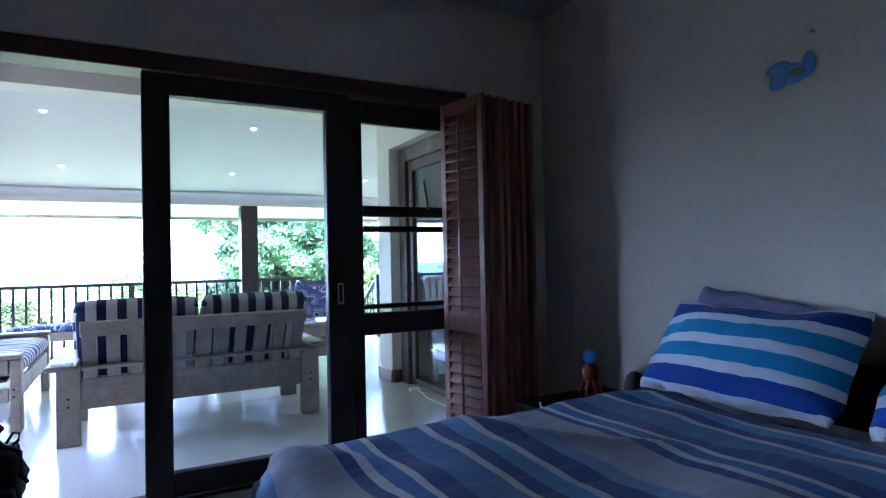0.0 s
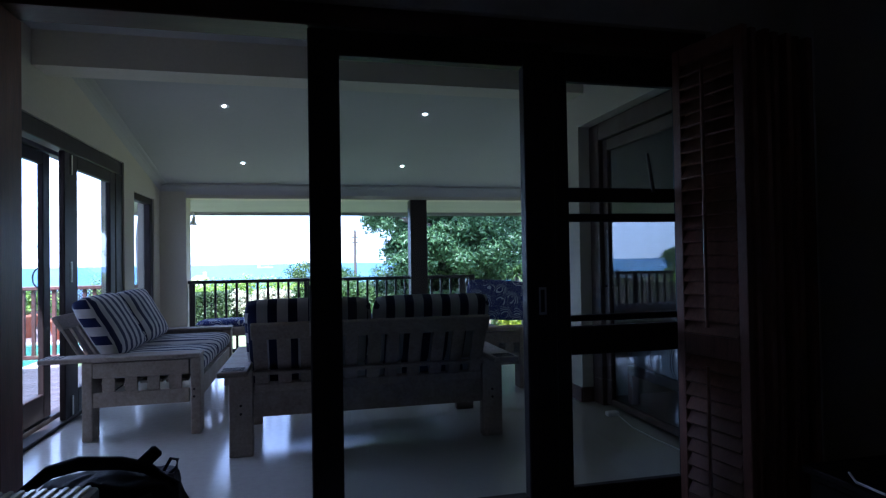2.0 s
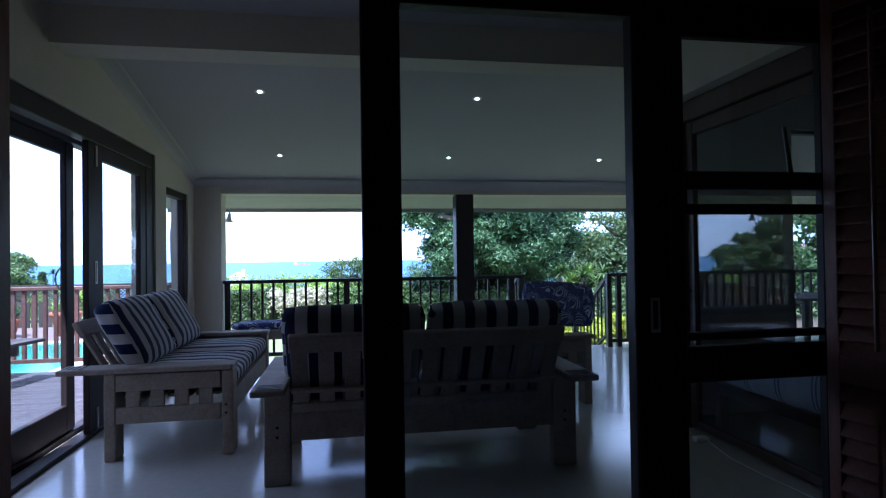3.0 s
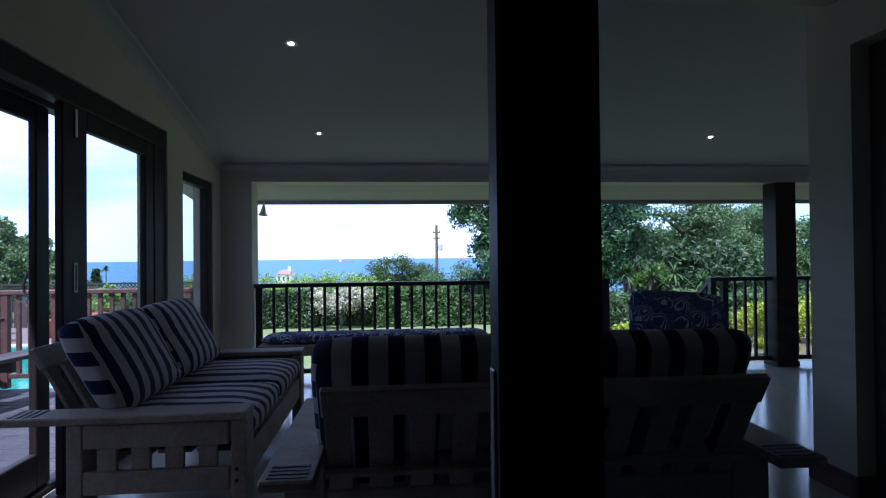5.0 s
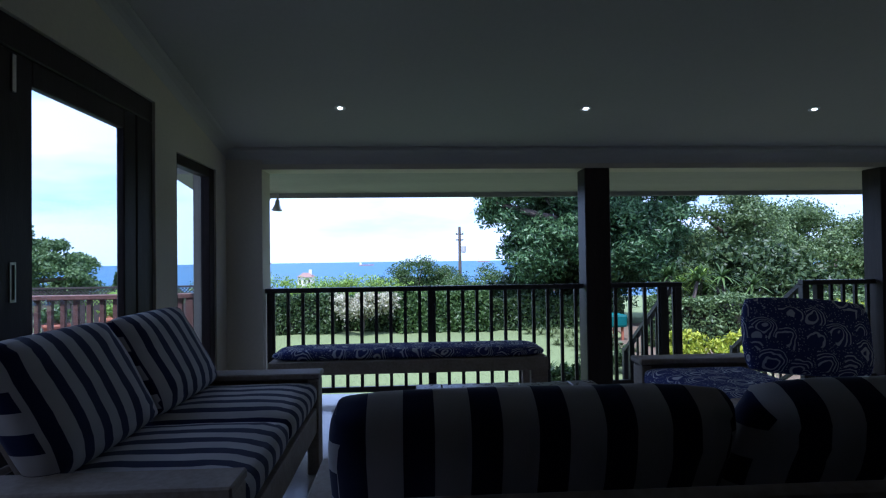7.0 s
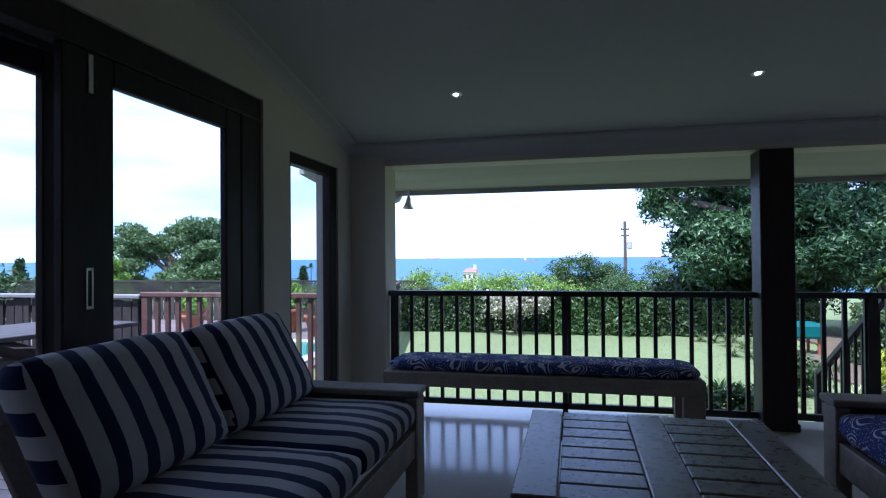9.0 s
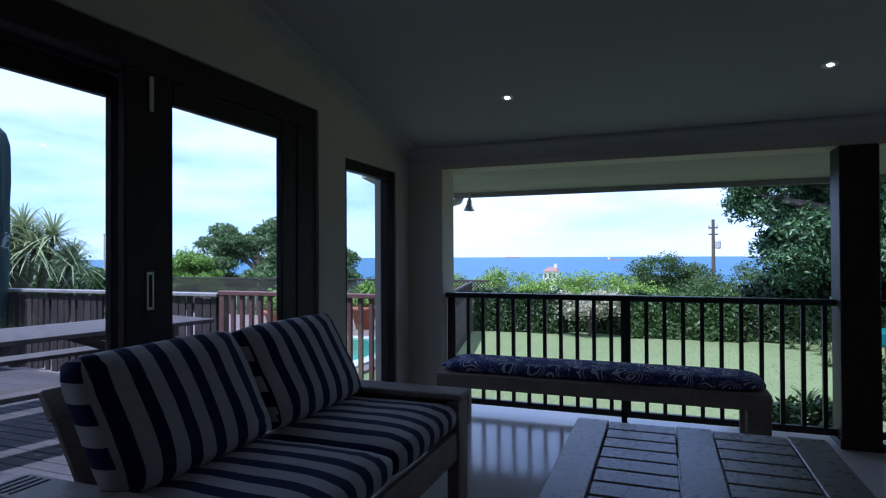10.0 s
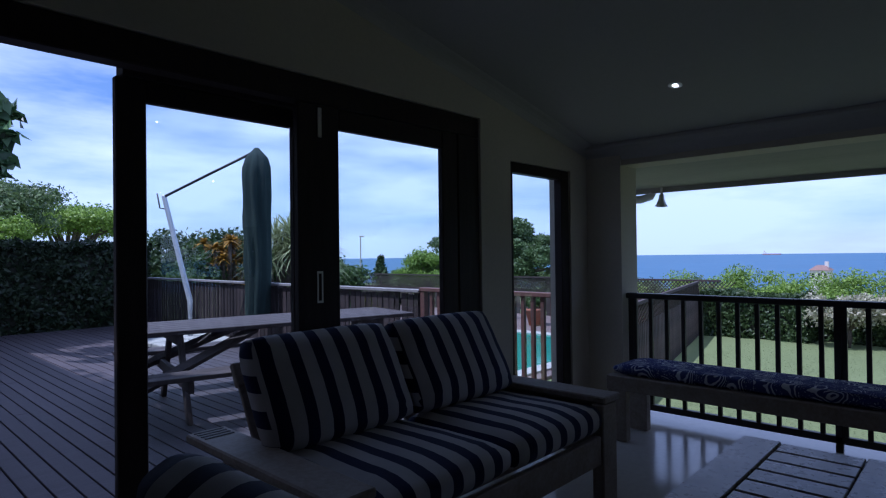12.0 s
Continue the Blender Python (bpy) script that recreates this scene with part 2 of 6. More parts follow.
M = {
    "plaster": material("cream_plaster", (0.60, 0.555, 0.465), 0.85, vary=0.05, scale=1.2, fine=40, bump=0.12, spec=0.2),
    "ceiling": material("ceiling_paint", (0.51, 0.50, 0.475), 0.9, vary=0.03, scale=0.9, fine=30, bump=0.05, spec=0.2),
    "bedwall": material("bedroom_plaster", (0.70, 0.605, 0.51), 0.88, vary=0.07, scale=1.1, fine=26, bump=0.15, spec=0.2),
    "tile": material("floor_coating", (0.50, 0.475, 0.43), 0.15, vary=0.06, scale=1.6, fine=24, bump=0.02, spec=0.5),
    "darkwood": material("dark_stained_wood", (0.028, 0.019, 0.019), 0.5, vary=0.35, scale=5, fine=34, bump=0.2, stretch=(6, 6, 0.7), spec=0.25),
    "headwood": material("dark_red_brown_wood", (0.10, 0.042, 0.034), 0.5, vary=0.3, scale=5, fine=30, bump=0.2, stretch=(0.7, 6, 6), spec=0.3),
    "redwood": material("red_brown_wood", (0.26, 0.098, 0.062), 0.40, vary=0.30, scale=5, fine=30, bump=0.2, stretch=(6, 6, 0.7), random_tone=0.12),
    "skirting": material("brown_skirting", (0.13, 0.072, 0.052), 0.4, vary=0.25, scale=5, fine=30, bump=0.2),
    "tabletop": material("varnished_pine", (0.20, 0.165, 0.140), 0.28, vary=0.18, scale=5, fine=30, bump=0.03, second=(0.27, 0.235, 0.21), random_tone=0.10),
    "paleboard": material("limewashed_pine", (0.30, 0.235, 0.190), 0.62, vary=0.22, scale=7, fine=50, bump=0.3, stretch=(1, 1, 1), second=(0.38, 0.325, 0.28), random_tone=0.08),
    "blackrail": material("dark_painted_rail", (0.030, 0.026, 0.026), 0.45, vary=0.3, scale=9, fine=50, bump=0.2),
    "deckrail": material("weathered_red_rail", (0.13, 0.062, 0.052), 0.6, vary=0.3, scale=6, fine=40, bump=0.3, random_tone=0.15),
    "deck": material("weathered_deck_board", (0.070, 0.060, 0.070), 0.62, vary=0.28, scale=3, fine=30, bump=0.35, stretch=(9, 1, 1), random_tone=0.16),
    "picnic": material("grey_picnic_timber", (0.075, 0.060, 0.060), 0.65, vary=0.25, scale=5, fine=36, bump=0.35, random_tone=0.12),
    "steel": material("brushed_steel", (0.62, 0.60, 0.55), 0.32, metal=1.0, vary=0.1, scale=20, fine=90, bump=0.05),
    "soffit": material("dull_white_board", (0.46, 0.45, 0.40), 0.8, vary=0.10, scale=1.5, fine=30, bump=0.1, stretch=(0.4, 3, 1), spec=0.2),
    "white": material("white_paint", (0.78, 0.78, 0.77), 0.45, vary=0.04, scale=3, fine=40, bump=0.05),
    "mast": material("grey_white_metal", (0.62, 0.65, 0.70), 0.4, metal=0.2, vary=0.08, bump=0.03),
    "canvas": material("green_canvas", (0.018, 0.040, 0.038), 0.85, vary=0.3, scale=4, fine=70, bump=0.5, stretch=(5, 5, 0.6), bump_dist=0.02),
    "concrete": material("concrete_block", (0.46, 0.45, 0.42), 0.9, vary=0.15, scale=6, fine=60, bump=0.4),
    "paving": material("terrace_paving", (0.19, 0.140, 0.130), 0.8, vary=0.18, scale=1.4, fine=20, bump=0.3),
    "terracotta": material("terracotta", (0.35, 0.115, 0.062), 0.8, vary=0.18, scale=9, fine=50, bump=0.2),
    "pool": material("pool_water", (0.03, 0.27, 0.205), 0.06, vary=0.12, scale=1.5, fine=9, bump=0.12, bump_dist=0.02),
    "bark": material("bark", (0.12, 0.095, 0.075), 0.9, vary=0.4, scale=5, fine=30, bump=0.8, stretch=(3, 3, 0.6), bump_dist=0.03),
    "deckboard": material("dark_screen_board", (0.050, 0.036, 0.036), 0.7, vary=0.35, scale=4, fine=30, bump=0.4, random_tone=0.30),
    # cap paler than its boards: sunlight from above put into the colour
    "litcap": material("sunlit_pale_cap", (0.30, 0.27, 0.27), 0.6, vary=0.2, scale=5, fine=40, bump=0.3),
    "fence": material("dark_fence_timber", (0.060, 0.045, 0.040), 0.8, vary=0.35, scale=4, fine=30, bump=0.4, random_tone=0.25),
    "bag": material("black_nylon", (0.012, 0.013, 0.020), 0.7, vary=0.3, scale=12, fine=120, bump=0.4),
    "strap": material("black_webbing", (0.020, 0.020, 0.024), 0.8, vary=0.2, scale=30, fine=160, bump=0.5),
    "alu": material("grey_case_shell", (0.34, 0.34, 0.34), 0.4, metal=0.55, vary=0.1, bump=0.06),
    "cablew": material("white_cable", (0.72, 0.72, 0.70), 0.5, vary=0.03, bump=0.0),
    "lilac": material("lilac_pillowcase", (0.28, 0.26, 0.46), 0.9, vary=0.12, scale=9, fine=80, bump=0.3),
    "sheet": material("white_sheet", (0.66, 0.66, 0.70), 0.9, vary=0.05, scale=5, fine=80, bump=0.3),
    "toyblue": material("blue_plush", (0.03, 0.20, 0.60), 0.8, vary=0.15, scale=14, fine=120, bump=0.5),
    "ebony": material("black_brown_wood", (0.014, 0.010, 0.009), 0.8, vary=0.3, scale=5, fine=40, bump=0.2, spec=0.1),
    "toyorange": material("orange_plush", (0.22, 0.048, 0.018), 0.85, vary=0.15, scale=14, fine=120, bump=0.5),
    "toygrey": material("grey_plush", (0.065, 0.05, 0.047), 0.85, vary=0.2, scale=14, fine=120, bump=0.5),
    "wallblue": material("blue_wall_paint", (0.13, 0.28, 0.58), 0.7, vary=0.2, scale=14, fine=60, bump=0.1),
    "wallolive": material("olive_wall_paint", (0.20, 0.21, 0.16), 0.7, vary=0.2, scale=14, fine=60, bump=0.1),
    "teal": material("teal_tarpaulin", (0.0, 0.105, 0.10), 0.6, vary=0.15, scale=3, fine=30, bump=0.3),
    # colour of the shade between twigs, for the core box of hedges
    "hedgecore": material("hedge_twig_shade", (0.022, 0.024, 0.014), 0.95, vary=0.3, scale=6, fine=30, bump=0.5),
    "soil": material("brown_soil", (0.13, 0.095, 0.06), 0.95, vary=0.3, scale=3, fine=20, bump=0.5),
    "rooftile": material("roof_tile", (0.26, 0.16, 0.13), 0.8, vary=0.2, scale=2, fine=14, bump=0.4),
    "farwall": material("pale_render", (0.66, 0.60, 0.56), 0.85, vary=0.06, scale=0.4, fine=4, bump=0.0),
    "pane_dark": material("dark_window", (0.03, 0.035, 0.04), 0.1, vary=0.1, bump=0.0),
    "hull": material("ship_hull", (0.36, 0.20, 0.18), 0.6, vary=0.1, scale=0.05, fine=0.3, bump=0.0),
    "shipw": material("ship_white", (0.75, 0.75, 0.75), 0.6, vary=0.05, scale=0.05, fine=0.3, bump=0.0),
    "glass": glass_material("window_glass"),
    "mirrorglass": glass_material("tinted_glass", (0.76, 0.79, 0.82), 0.08, 0.42),
    "lamp": lamp_material("warm_downlight", (1.0, 0.93, 0.80), LAMP_GLOW),
    "navystripe": striped("navy_white_stripe", [(0.0, (0.009, 0.014, 0.060)), (0.46, (0.47, 0.45, 0.46))], 1, 0.128),
    "navystripex": striped("navy_white_stripe_x", [(0.0, (0.009, 0.014, 0.060)), (0.46, (0.47, 0.45, 0.46))], 0, 0.128),
    "navystripez": striped("navy_white_stripe_z", [(0.0, (0.009, 0.014, 0.060)), (0.5, (0.47, 0.45, 0.46))], 2, 0.135),
    "brownwood": material("brown_wood", (0.070, 0.042, 0.034), 0.45, vary=0.3, scale=5, fine=30, bump=0.2, stretch=(6, 6, 0.7)),
    "paisley": paisley_cloth("navy_paisley"),
    "quilt": striped("blue_stripe_quilt", [(0.0, (0.34, 0.34, 0.42)), (0.20, (0.030, 0.065, 0.24)), (0.25, (0.50, 0.52, 0.60)), (0.285, (0.045, 0.14, 0.42)), (0.34, (0.50, 0.52, 0.60)),
                                           (0.37, (0.030, 0.065, 0.24)), (0.45, (0.07, 0.17, 0.40)), (0.60, (0.48, 0.50, 0.58)), (0.635, (0.030, 0.065, 0.24)), (0.70, (0.10, 0.26, 0.52)), (0.78, (0.48, 0.50, 0.58)), (0.815, (0.030, 0.065, 0.24)), (0.92, (0.16, 0.25, 0.46))], 0, 0.86, wobble=0.03, palette_noise=0.18, cross=(1, 0.62, 0.07)),
    "pillow": striped("blue_turquoise_pillowcase", [(0.0, (0.60, 0.60, 0.66)), (0.10, (0.022, 0.062, 0.30)), (0.24, (0.58, 0.60, 0.68)), (0.33, (0.035, 0.24, 0.48)),
                                                    (0.47, (0.58, 0.60, 0.68)), (0.57, (0.035, 0.24, 0.48)), (0.71, (0.58, 0.60, 0.68)), (0.80, (0.022, 0.062, 0.30)), (0.95, (0.60, 0.60, 0.66))], 2, 0.50, offset=0.5, wobble=0.02),
    "daycover": striped("grey_daybed_cover", [(0.0, (0.56, 0.58, 0.60)), (0.80, (0.12, 0.15, 0.20)), (0.84, (0.56, 0.58, 0.60)), (0.90, (0.12, 0.15, 0.20)), (0.94, (0.56, 0.58, 0.60))], 1, 0.30, wobble=0.02),
    "mango": leaf_material("glossy_dark_leaf", (0.014, 0.042, 0.016), (0.135, 0.245, 0.098), 0.20, 0.36),
    "midleaf": leaf_material("mid_green_leaf", (0.028, 0.060, 0.016), (0.10, 0.17, 0.045), 0.25),
    "softleaf": leaf_material("soft_green_leaf", (0.045, 0.085, 0.030), (0.19, 0.27, 0.10), 0.3),
    # leaf tones lightened to carry the haze of distance
    "farleaf": leaf_material("hazy_distant_leaf", (0.055, 0.095, 0.034), (0.18, 0.26, 0.095), 0.25),
    "limeleaf": leaf_material("lime_leaf", (0.115, 0.205, 0.032), (0.33, 0.48, 0.085), 0.3),
    "hedgeleaf": leaf_material("hedge_leaf", (0.018, 0.042, 0.014), (0.080, 0.125, 0.040), 0.2),
    # darker copy of hedge_leaf: shade on the deck hedge put into its colour
    "shadeleaf": leaf_material("shaded_hedge_leaf", (0.012, 0.026, 0.012), (0.045, 0.070, 0.030), 0.15),
    "yellowleaf": leaf_material("yellow_green_leaf", (0.20, 0.28, 0.02), (0.50, 0.52, 0.05), 0.3),
    "croton": leaf_material("orange_leaf", (0.07, 0.045, 0.012), (0.55, 0.29, 0.03), 0.3),
    "cream": leaf_material("cream_blossom", (0.28, 0.30, 0.17), (0.62, 0.58, 0.44), 0.3, 0.7),
    "palmleaf": leaf_material("palm_leaf", (0.20, 0.24, 0.11), (0.46, 0.50, 0.27), 0.25),
    "grassleaf": leaf_material("grass_blade", (0.125, 0.170, 0.062), (0.19, 0.235, 0.10), 0.3),
}


# ---------------------------------------------------------------- mesh tools
def link(name, bm, mat, parent=None, smooth=False):
    me = bpy.data.meshes.new(name)
    bm.normal_update()
    bm.to_mesh(me)
    bm.free()
    me.materials.append(mat)
    if smooth:
        for p in me.polygons:
            p.use_smooth = True
    ob = new(name, me)
    if parent:
        ob.parent = parent
    return ob


def part(name, bm, mat, parent, label="", smooth=False):
    ob = link(name, bm, mat, parent, smooth)
    return tagged(ob, label=label) if label else ob


def thing(name, label, category, loc=(0, 0, 0), rz=0, group="", kind=""):
    ob = new(name)
    ob.empty_display_size = 0.1
    ob.matrix_world = pose(*loc, 0, 0, rz)
    return tagged(ob, label, category, group, kind)


def structure(name, bm, mat, label="", category="", smooth=False):
    return tagged(link(name, bm, mat, None, smooth), label, category, kind="structure")


def box(x0, x1, y0, y1, z0, z1, bevel=0.0, bm=None, m=None, seg=1):
    """A box between those bounds, its edges bevelled, moved by the matrix m; adds to bm where given."""
    one = bmesh.new()
    bmesh.ops.create_cube(one, size=1)
    for v in one.verts:
        v.co = Vector(((x0 + x1) / 2 + v.co.x * (x1 - x0), (y0 + y1) / 2 + v.co.y * (y1 - y0), (z0 + z1) / 2 + v.co.z * (z1 - z0)))
    if bevel:
        bmesh.ops.bevel(one, geom=one.edges[:], offset=bevel, segments=seg, affect='EDGES', profile=0.6)
    if m is not None:
        bmesh.ops.transform(one, matrix=m, verts=one.verts)
    if bm is None:
        return one
    me = bpy.data.meshes.new("t")
    one.to_mesh(me)
    one.free()
    bm.from_mesh(me)
    bpy.data.meshes.remove(me)
    return bm


def rod(p, q, r0, r1=None, seg=10, bm=None, caps=True):
    """A round bar from p to q, tapering from r0 to r1."""
    bm = bm or bmesh.new()
    p, q = Vector(p), Vector(q)
    d = q - p
    r1 = r0 if r1 is None else r1
    m = Matrix.Translation((p + q) / 2) @ d.to_track_quat("Z", "Y").to_matrix().to_4x4()
    bmesh.ops.create_cone(bm, cap_ends=caps, segments=seg, radius1=r0, radius2=r1, depth=d.length, matrix=m)
    return bm


def tube(points, r, seg=8, bm=None):
    """A round cord along points."""
    bm = bm or bmesh.new()
    rings = []
    pts = [Vector(p) for p in points]
    for i, p in enumerate(pts):
        d = (pts[min(i + 1, len(pts) - 1)] - pts[max(i - 1, 0)]).normalized()
        q = d.to_track_quat("Z", "Y")
        rr = r[i] if isinstance(r, (list, tuple)) else r
        rings.append([bm.verts.new(p + q @ Vector((math.cos(a) * rr, math.sin(a) * rr, 0))) for a in [2 * math.pi * k / seg for k in range(seg)]])
    for a, b in zip(rings, rings[1:]):
        for k in range(seg):
            bm.faces.new((a[k], a[(k + 1) % seg], b[(k + 1) % seg], b[k]))
    bm.faces.new(rings[0][::-1])
    bm.faces.new(rings[-1])
    return bm


def lathe(profile, seg=20, bm=None, m=None):
    """A turned shape from (radius, height) pairs."""
    bm = bm or bmesh.new()
    rings = [[bm.verts.new((max(r, 1e-4) * math.cos(2 * math.pi * k / seg), max(r, 1e-4) * math.sin(2 * math.pi * k / seg), z)) for k in range(seg)] for r, z in profile]
    for a, b in zip(rings, rings[1:]):
        for k in range(seg):
            bm.faces.new((a[k], a[(k + 1) % seg], b[(k + 1) % seg], b[k]))
    bm.faces.new(rings[0][::-1])
    bm.faces.new(rings[-1])
    if m is not None:
        bmesh.ops.transform(bm, matrix=m, verts=bm.verts)
    return bm


def cushion(lx, ly, lz, seed=0, puff=0.35, cuts=9, sag=0.0, power=5.0):
    """A stuffed cushion centred at the origin: full in the middle, flatter toward a stitched edge, with slight creases."""
    bm = bmesh.new()
    bmesh.ops.create_cube(bm, size=2)
    bmesh.ops.subdivide_edges(bm, edges=bm.edges[:], cuts=cuts, use_grid_fill=True)
    rnd = Vector((seed * 3.7, seed * 1.3, seed * 7.1))
    for v in bm.verts:
        x, y, z = v.co
        m = (abs(x) ** power + abs(y) ** power) ** (1 / power)
        k = 1 / max(1.0, m) if m > 1 else 1
        e = min(1, max(abs(x), abs(y)))
        th = 1 - puff * e ** 4
        n = noise.noise(Vector((x * 1.7, y * 1.7, z)) + rnd) * 0.07 + noise.noise(Vector((x * 5, y * 5, z)) + rnd) * 0.03
        nx = x * (k * 0.5 + 0.5)
        ny = y * (k * 0.5 + 0.5)
        rnd_edge = 1 - 0.10 * abs(z) ** 3
        v.co = Vector((nx * lx / 2 * rnd_edge, ny * ly / 2 * rnd_edge, (z * th + n) * lz / 2 - sag * (1 - e) * lz))
    return bm


def leaf_cloud(name, points, normals, size, mat, parent, rng, jitter=1.0, aspect=0.5, label=""):
    """One mesh of many folded leaves, one at each point, facing roughly along its normal."""
    n = len(points)
    nrm = normals + rng.normal(0, jitter, (n, 3))
    nrm /= np.linalg.norm(nrm, axis=1, keepdims=True) + 1e-9
    up = rng.normal(0, 1, (n, 3))
    a = np.cross(nrm, up)
    a /= np.linalg.norm(a, axis=1, keepdims=True) + 1e-9
    b = np.cross(nrm, a)
    s = (size * rng.uniform(0.6, 1.35, n))[:, None]
    tip = points + a * s
    tail = points - a * s
    l = points + b * s * aspect - nrm * s * 0.18
    r = points - b * s * aspect - nrm * s * 0.18
    verts = np.stack([tail, l, tip, r], axis=1).reshape(-1, 3)
    me = bpy.data.meshes.new(name)
    me.vertices.add(4 * n)
    me.vertices.foreach_set("co", verts.astype(np.float32).ravel())
    me.loops.add(6 * n)
    idx = np.arange(n)[:, None] * 4 + np.array([[0, 1, 2, 0, 2, 3]])
    me.loops.foreach_set("vertex_index", idx.astype(np.int32).ravel())
    me.polygons.add(2 * n)
    me.polygons.foreach_set("loop_start", (np.arange(2 * n) * 3).astype(np.int32))
    me.update(calc_edges=True)
    me.materials.append(mat)
    ob = new(name, me)
    ob.parent = parent
    return tagged(ob, label=label) if label else ob


def blob_points(rng, blobs, n, shell=0.8, loose=1.0):
    """Points and outward normals scattered through the outer shells of many ellipsoid clumps (cx, cy, cz, rx, ry, rz)."""
    blobs = np.array(blobs, float)
    w = blobs[:, 3] * blobs[:, 4] + blobs[:, 4] * blobs[:, 5] + blobs[:, 3] * blobs[:, 5]
    k = rng.choice(len(blobs), n, p=w / w.sum())
    d = rng.normal(0, 1, (n, 3))
    d[:, 2] = np.where(rng.random(n) < 0.6, np.abs(d[:, 2]), d[:, 2])
    d /= np.linalg.norm(d, axis=1, keepdims=True)
    rad = 1 + 0.12 * loose - shell * rng.random(n) ** 1.3 + rng.normal(0, 0.10 * loose, n)
    rad = rad * (1 + (0.08 + 0.14 * loose) * np.sin(d[:, 0] * 9 + k) * np.cos(d[:, 2] * 8 + k * 2))
    p = blobs[k, :3] + d * blobs[k, 3:] * rad[:, None]
    return p, d


def clumps(rng, c, r, count, size, flat=0.75, low=-0.6):
    """Clumps spread over an uneven crown of centre c and half-sizes r."""
    out = []
    for i in range(count):
        d = rng.normal(0, 1, 3)
        d /= np.linalg.norm(d)
        if d[2] < low:
            d[2] = -d[2]
        q = rng.uniform(0.55, 1.0)
        s = size * rng.uniform(0.6, 1.3)
        out.append((c[0] + d[0] * r[0] * q, c[1] + d[1] * r[1] * q, c[2] + d[2] * r[2] * q, s, s, s * flat))
    return out


def make_tree(name, label, base, blobs, n, leaf, mat, seed, trunk_r=0.2, limbs=6, category="tree", aspect=0.5, loose=1.0):
    """A trunk that tapers and forks into limbs that reach into the clumps, and a crown of leaves."""
    rng = np.random.default_rng(seed)
    t = thing(name, label, category, base)
    b = Vector(base)
    bl = np.array(blobs, float)
    bl[:, :3] -= np.array(base)
    mid = Vector(bl[:, :3].mean(axis=0))
    fork = Vector((mid.x * 0.35, mid.y * 0.35, max(0.3, mid.z * 0.5)))
    bm = tube([(0, 0, -0.3), (fork.x * 0.3, fork.y * 0.3 + 0.05, fork.z * 0.5), fork], [trunk_r * 1.3, trunk_r, trunk_r * 0.8], 8)
    for i in rng.choice(len(bl), min(limbs, len(bl)), replace=False):
        e = Vector(bl[i, :3])
        m1 = fork.lerp(e, 0.5) + Vector(rng.normal(0, 0.12, 3)) * e.length * 0.3
        tube([fork, m1, e], [trunk_r * 0.6, trunk_r * 0.38, trunk_r * 0.12], 6, bm)
    part("trunk", bm, M["bark"], t, smooth=True)
    p, d = blob_points(rng, bl, n, loose=loose)
    leaf_cloud("crown", p, d, leaf, mat, t, rng, aspect=aspect)
    return t


def hedge(name, label, x0, x1, y0, y1, z0, z1, n, leaf, mat, seed, rz=0.0, origin=(0, 0), category="hedge", core_mat=None):
    """A clipped hedge: a dark box for the twigs and shade inside, and a coat of leaves of uneven depth."""
    rng = np.random.default_rng(seed)
    t = thing(name, label, category, (*origin, 0), rz)
    L, W, Hh = x1 - x0, y1 - y0, z1 - z0
    w = np.array([L * Hh, L * Hh, L * W, W * Hh, W * Hh])
    f = rng.choice(5, n, p=w / w.sum())
    u, v = rng.random(n), rng.random(n)
    dep = rng.random(n) ** 2 * 0.12
    P, N = np.zeros((n, 3)), np.zeros((n, 3))
    lump = lambda a, c: 0.06 * np.sin(a * 3.1 + seed) + 0.05 * np.sin(a * 7.7 + c * 5)
    for k, (nx, ny, nz) in enumerate([(0, -1, 0), (0, 1, 0), (0, 0, 1), (-1, 0, 0), (1, 0, 0)]):
        s = f == k
        if k < 2:
            q = np.stack([x0 + u * L, np.full(n, y0 if k == 0 else y1), z0 + v * Hh], 1)
        elif k == 2:
            q = np.stack([x0 + u * L, y0 + v * W, np.full(n, z1)], 1)
        else:
            q = np.stack([np.full(n, x0 if k == 3 else x1), y0 + u * W, z0 + v * Hh], 1)
        nn = np.array([nx, ny, nz], float)
        q = q + nn * (lump(q[:, 0], q[:, 2] + q[:, 1]) - dep)[:, None]
        P[s], N[s] = q[s], nn
    part("inner_shade", box(x0 + 0.14, x1 - 0.14, y0 + 0.14, y1 - 0.14, z0, z1 - 0.14), core_mat or M["hedgecore"], t)
    leaf_cloud("foliage", P, N, leaf, mat, t, rng, jitter=0.7)
    return t

# ---------------------------------------------------------------- the house
LAWN, WX1B = -0.70, -1.62


def ceil_z(y):
    return 2.475 - 0.208 * (y - 10.0)


structure("floor_veranda", box(WX1B, 9.5, 5.24, 11.18, -0.30, 0.0), M["tile"], "glossy cream coated floor of the veranda", "floor")
structure("floor_bedroom", box(-3.6, 3.1, -1.0, 5.236, -0.30, -0.002), M["tile"], "cream coated bedroom floor", "floor")
structure("wall_bedroom_east", box(2.88, 3.10, -1.0, 5.22, 0.0, 3.0), M["bedwall"], "grey plastered bedroom wall", "wall")
structure("wall_bedroom_west", box(-3.6, -3.4, -1.0, 5.22, 0.0, 3.0), M["bedwall"], "grey plastered bedroom wall", "wall")
structure("wall_bedroom_south", box(-3.4, 2.88, -1.0, -0.8, 0.0, 3.0), M["bedwall"], "grey plastered bedroom wall", "wall")
